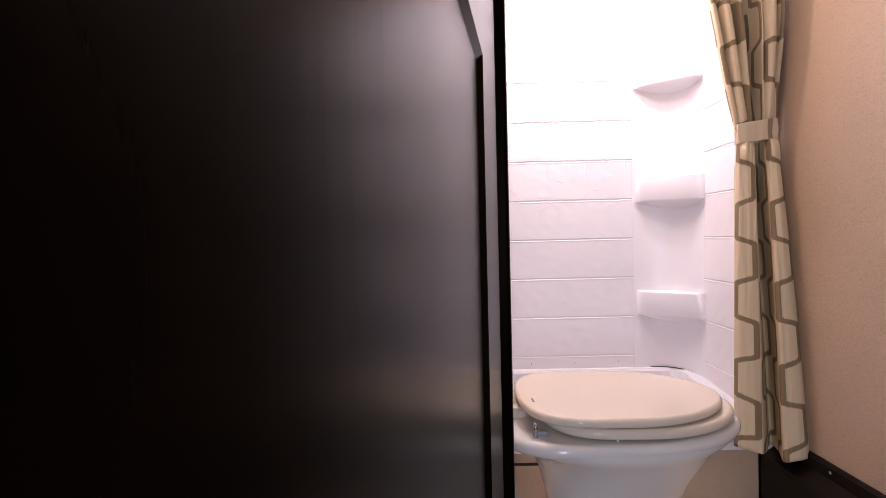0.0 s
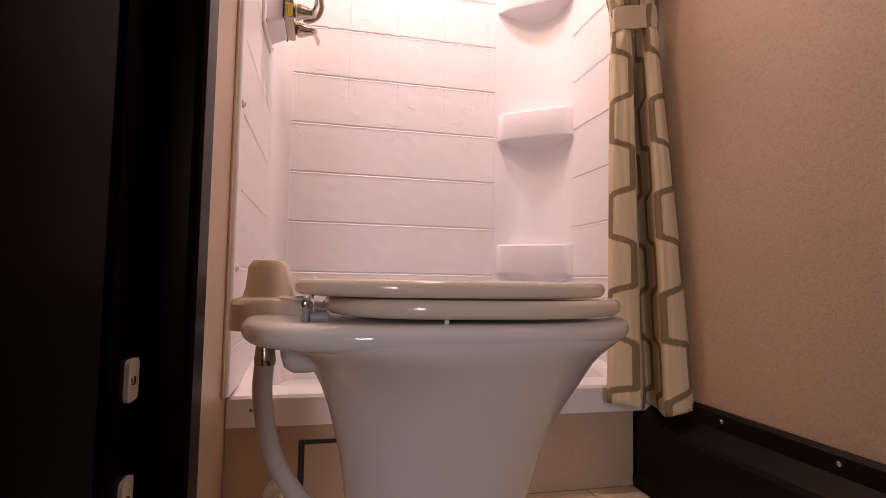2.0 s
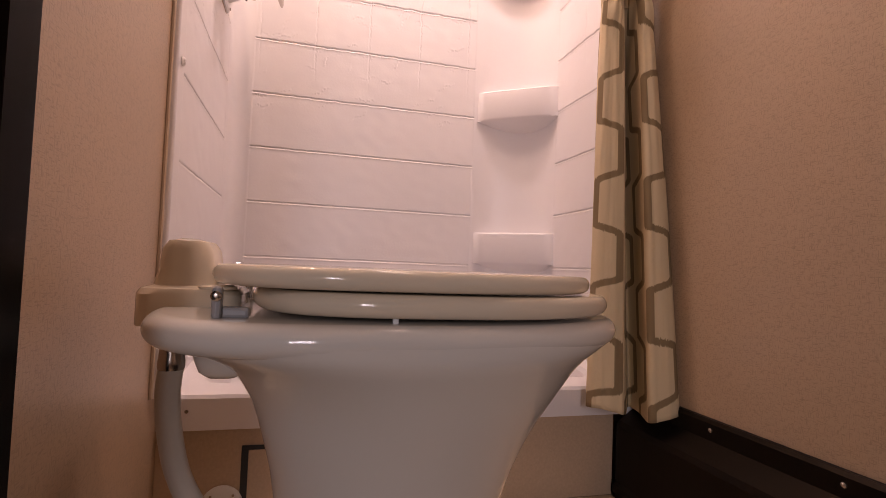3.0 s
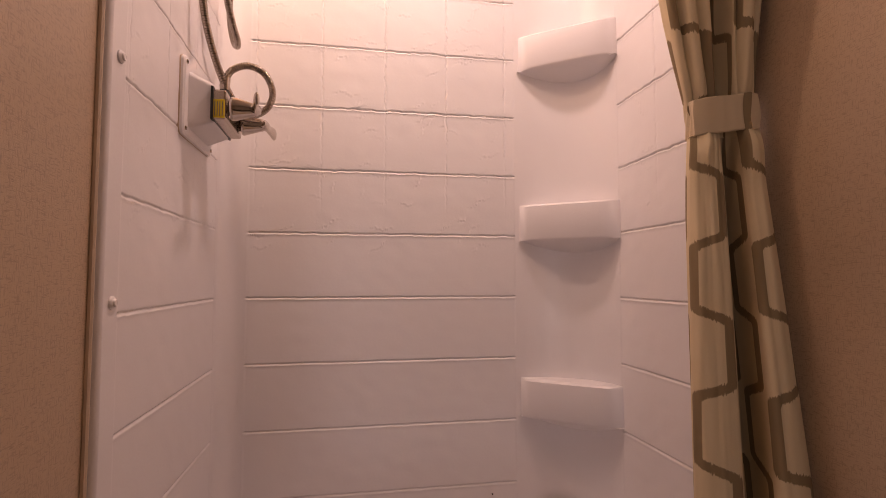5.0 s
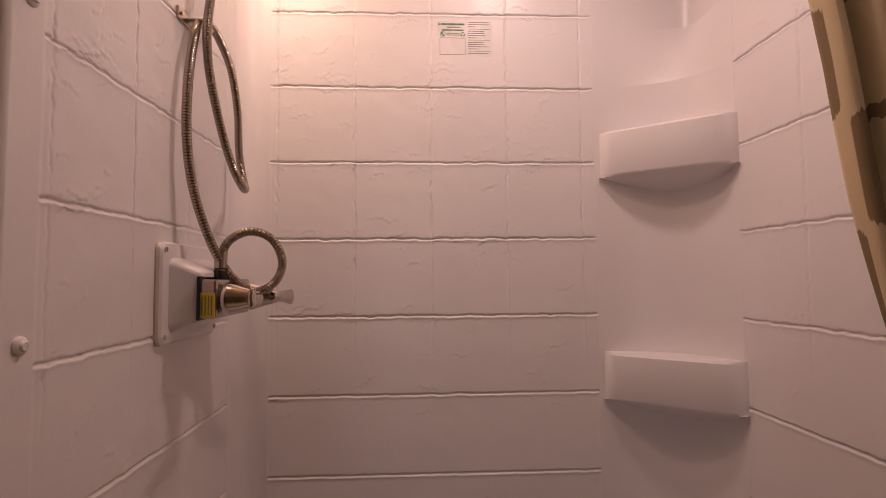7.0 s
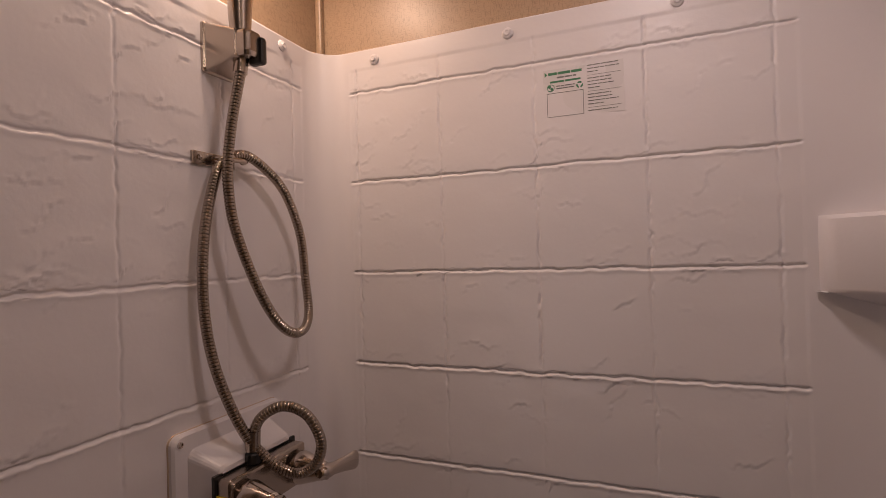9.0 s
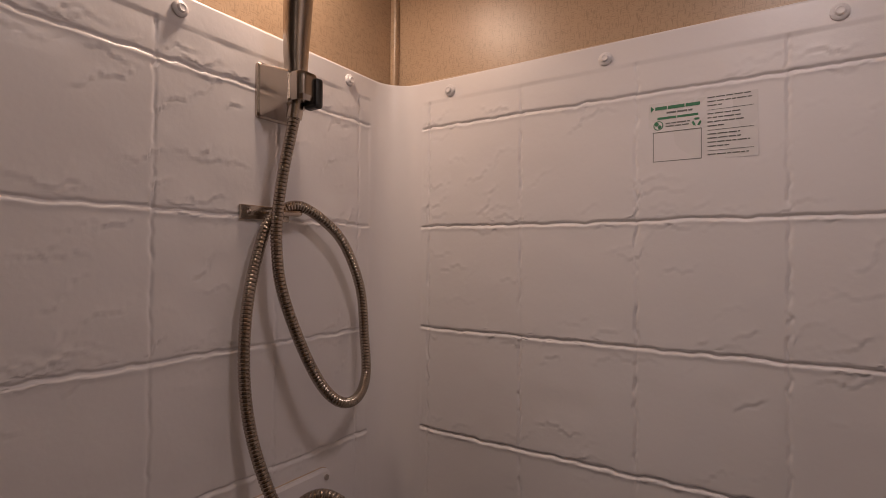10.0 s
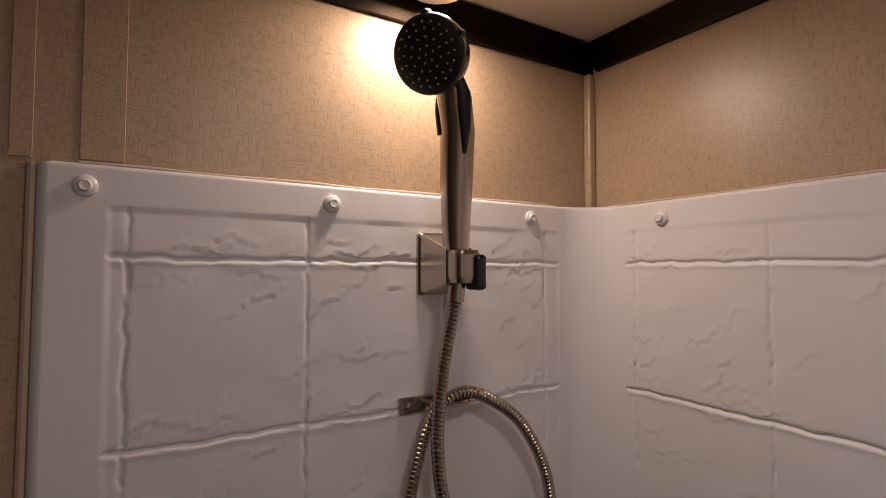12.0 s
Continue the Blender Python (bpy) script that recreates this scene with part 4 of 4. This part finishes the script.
part("upper_ferrule", at(tube([(0.048, 1.708, 1.692), (0.047, 1.7075, 1.676), (0.0455, 1.7065, 1.660)], 0.0090, 14), (0.03, 1.70, 1.55)), STEEL, shower_hose, "smooth nickel ferrule", True)

# ---- sticker on the back wall ----
SC = (0.44, 1.948, 1.652)
label = thing("instruction_sticker", (SC[0], SC[1] + 0.0012, SC[2]), "clear instruction sticker with dark green print on the shower wall", "sticker")
part("film", at(box((0.386, 1.9493, 1.614), (0.498, 1.9496, 1.686), 0.0001), SC), PAPER, label)


def bar(x0, x1, z0, z1, mat=INK):
    part("print_line", at(box((x0, 1.9489, z0), (x1, 1.9494, z1)), SC), mat, label)


rng_l = random.Random(3)


def words(x0, x1, z0, z1, mat=INK, word=0.007):
    """A line of print too small to read: one bar for each word."""
    x = x0
    while x < x1 - 0.001:
        end = min(x1, x + word * rng_l.uniform(0.5, 1.4))
        bar(x, end, z0, z1, mat)
        x = end + 0.0011


part("print_arrow", at(loft([[Vector((0.3885, y, 1.6755)), Vector((0.3922, y, 1.6792)), Vector((0.3885, y, 1.6830))] for y in (1.9489, 1.9494)]), SC), GREEN, label)
words(0.3935, 0.4420, 1.6775, 1.6812, GREEN, 0.018)
words(0.4060, 0.4335, 1.6722, 1.6742, INK, 0.010)
words(0.3960, 0.4395, 1.6660, 1.6686, GREEN, 0.040)
for a in (1.660, 1.6565):
    words(0.4050, 0.4310, a, a + 0.0013)
globe = part("print_globe", at(tube([(0.397 + 0.005 * math.cos(a), 1.9493, 1.659 + 0.005 * math.sin(a)) for a in [2 * math.pi * k / 16 for k in range(17)]], 0.0005, 6, samples=2), SC), GREEN, label, "green ring with two dark patches")
for x, z, r in ((0.3952, 1.6608, 0.0024), (0.3984, 1.6573, 0.0022)):
    part("print_patch", at(lathe([(r, 0), (r, 0.0008), (0.0004, 0.0009)], Matrix.Translation((x, 1.9496, z)) @ Matrix.Rotation(math.pi / 2, 4, "X"), 7), SC), GREEN, globe)
for k in range(3):
    a = math.radians(90 + 120 * k)
    c, d = Vector((0.438 + 0.0034 * math.cos(a), 0, 1.6585 + 0.0034 * math.sin(a))), Vector((-math.sin(a), 0, math.cos(a)))
    n = Vector((math.cos(a), 0, math.sin(a)))
    part("print_arrow", at(loft([[c - d * 0.0028 - n * 0.0011 + Vector((0, y, 0)), c + d * 0.0012 - n * 0.0011 + Vector((0, y, 0)), c + d * 0.0034 + Vector((0, y, 0)), c + d * 0.0012 + n * 0.0014 + Vector((0, y, 0)), c - d * 0.0028 + n * 0.0011 + Vector((0, y, 0))] for y in (1.9489, 1.9494)]), SC), GREEN, label)
for x0, x1, z0, z1 in ((0.391, 0.443, 1.6505, 1.6512), (0.391, 0.443, 1.6160, 1.6167), (0.391, 0.3917, 1.6160, 1.6512), (0.4423, 0.443, 1.6160, 1.6512)):
    bar(x0, x1, z0, z1)
zl = 1.683
for k in range(15):
    if k in (3, 8, 13):
        bar(0.449, 0.494, zl + 0.0004, zl + 0.0008)
    else:
        words(0.449, 0.494 - rng_l.uniform(0.001, 0.014) - (0.02 if k in (2, 7, 12) else 0), zl + 0.0003, zl + 0.0015)
    zl -= 0.0046

# ---- door and post ----
post = setting("trim_door_post", box((-0.06, 0.665, LOW), (0.052, 0.80, CEIL + 0.015), 0.006), WOOD, "dark espresso door post")
part("casing", box((0.045, 0.716, LOW), (0.081, 0.756, CEIL + 0.01), 0.006), WOOD, post, "dark rounded casing strip")
part("edge_strip", box((0.0515, 0.7855, LOW), (0.0535, 0.788, CEIL), 0.0005), STEEL, post, "thin metal edge strip")
for z in (0.400, 0.330):
    pl = part("strike_plate", loft([[Vector((xx, p.x, p.y)) for p in rounded(0.694, z, 0.009, 0.0125, 0.004, 0)] for xx in (0.0515, 0.0545)]), HINGE, post, "white rounded strike plate")
    part("screw", lathe([(0.003, 0), (0.0026, 0.0012), (0.001, 0.0016)], Matrix.Translation((0.0545, 0.692, z)) @ Matrix.Rotation(math.pi / 2, 4, "Y"), 10), STEEL, pl, "", True)

door = thing("door_1", (0.056, 0.642, LOW + 0.01), "dark espresso panel door standing open along the passage", "door", kind="structure")
door.rotation_euler = (0, 0, math.atan2(-0.262, -0.041))
# local x runs along the leaf from the hinge edge, local y towards the camera's side
DH = CEIL - LOW - 0.06
leaf = part("leaf", box((0.0, -0.035, 0), (0.74, 0.0, DH), 0.003), WOOD, door)
for z0, z1 in ((0.14, 0.959 - LOW - 0.01), (1.11 - LOW, 1.80 - LOW)):
    def moulding(o, y):
        return [Vector((0.268 + o, y, z0 + o)), Vector((0.700 - o, y, z0 + o)), Vector((0.700 - o, y, z1 - o)), Vector((0.268 + o, y, z1 - o))]
    groove = loft([moulding(-0.012, -0.001), moulding(-0.010, 0.004), moulding(-0.004, 0.006), moulding(0.001, 0.003), moulding(0.004, 0.0012), moulding(0.018, 0.0008), moulding(0.06, 0.0008)])
    part("raised_panel", groove, WOOD, leaf, "raised moulded door panel")

# ---- wall knob ----
KN = (RIGHT, 0.955, 1.112)
knob_ob = thing("wall_knob", KN, "small round white knob on the beige vinyl wall", "knob")
knob_turn = Matrix.Rotation(-math.pi / 2, 4, "Y")
part("rosette", lathe([(0.022, 0.0), (0.022, 0.003), (0.019, 0.006), (0.009, 0.007)], knob_turn, 24), HINGE, knob_ob, "", True)
part("ball", lathe([(0.008, 0.006), (0.008, 0.012), (0.015, 0.017), (0.0185, 0.024), (0.017, 0.031), (0.010, 0.036), (0.002, 0.037)], knob_turn, 24), HINGE, knob_ob, "white rounded knob", True)

# ---- lamps' housings ----
# the middle housing belongs to the fill lamp added over the shower
for name, x, y, r in (("ceiling_light", 0.046, 1.685, 0.034), ("ceiling_light", 0.55, 1.60, 0.06), ("ceiling_light", 0.58, 1.10, 0.08)):
    fx = thing(name, (x, y, CEIL - 0.006), "round ceiling light out of view, lit warm white", "ceiling light", "ceiling lights")
    part("ring", lathe([(r, 0.02), (r + 0.006, 0.018), (r + 0.006, 0.006), (r - 0.004, 0.0), (r - 0.012, 0.004)], Matrix.Identity(4), 32), STEEL, fx, "", True)
    part("diffuser", lathe([(r - 0.012, 0.015), (r - 0.010, 0.004), (r - 0.02, 0.001), (0.002, 0.0)], Matrix.Identity(4), 32), GLASS_LAMP, fx, "lit diffuser", True)

# ---- floor tiles ----
floor_ob = bpy.data.objects["floor"]
size = 0.30
tile_me = None
for i in range(4):
    for j in range(3):
        x0, y0 = LEFT + 0.0 + i * size - 0.13, STEP + j * size - 0.11
        x1, y1 = x0 + size - 0.004, y0 + size - 0.004
        x0, x1, y0, y1 = max(x0, LEFT), min(x1, RIGHT - 0.056), max(y0, STEP), min(y1, 1.428)
        if x1 - x0 < 0.02 or y1 - y0 < 0.02:
            continue
        part("tile", box((x0, y0, -0.005), (x1, y1, 0.0), 0.001, 1), FLOOR, floor_ob)
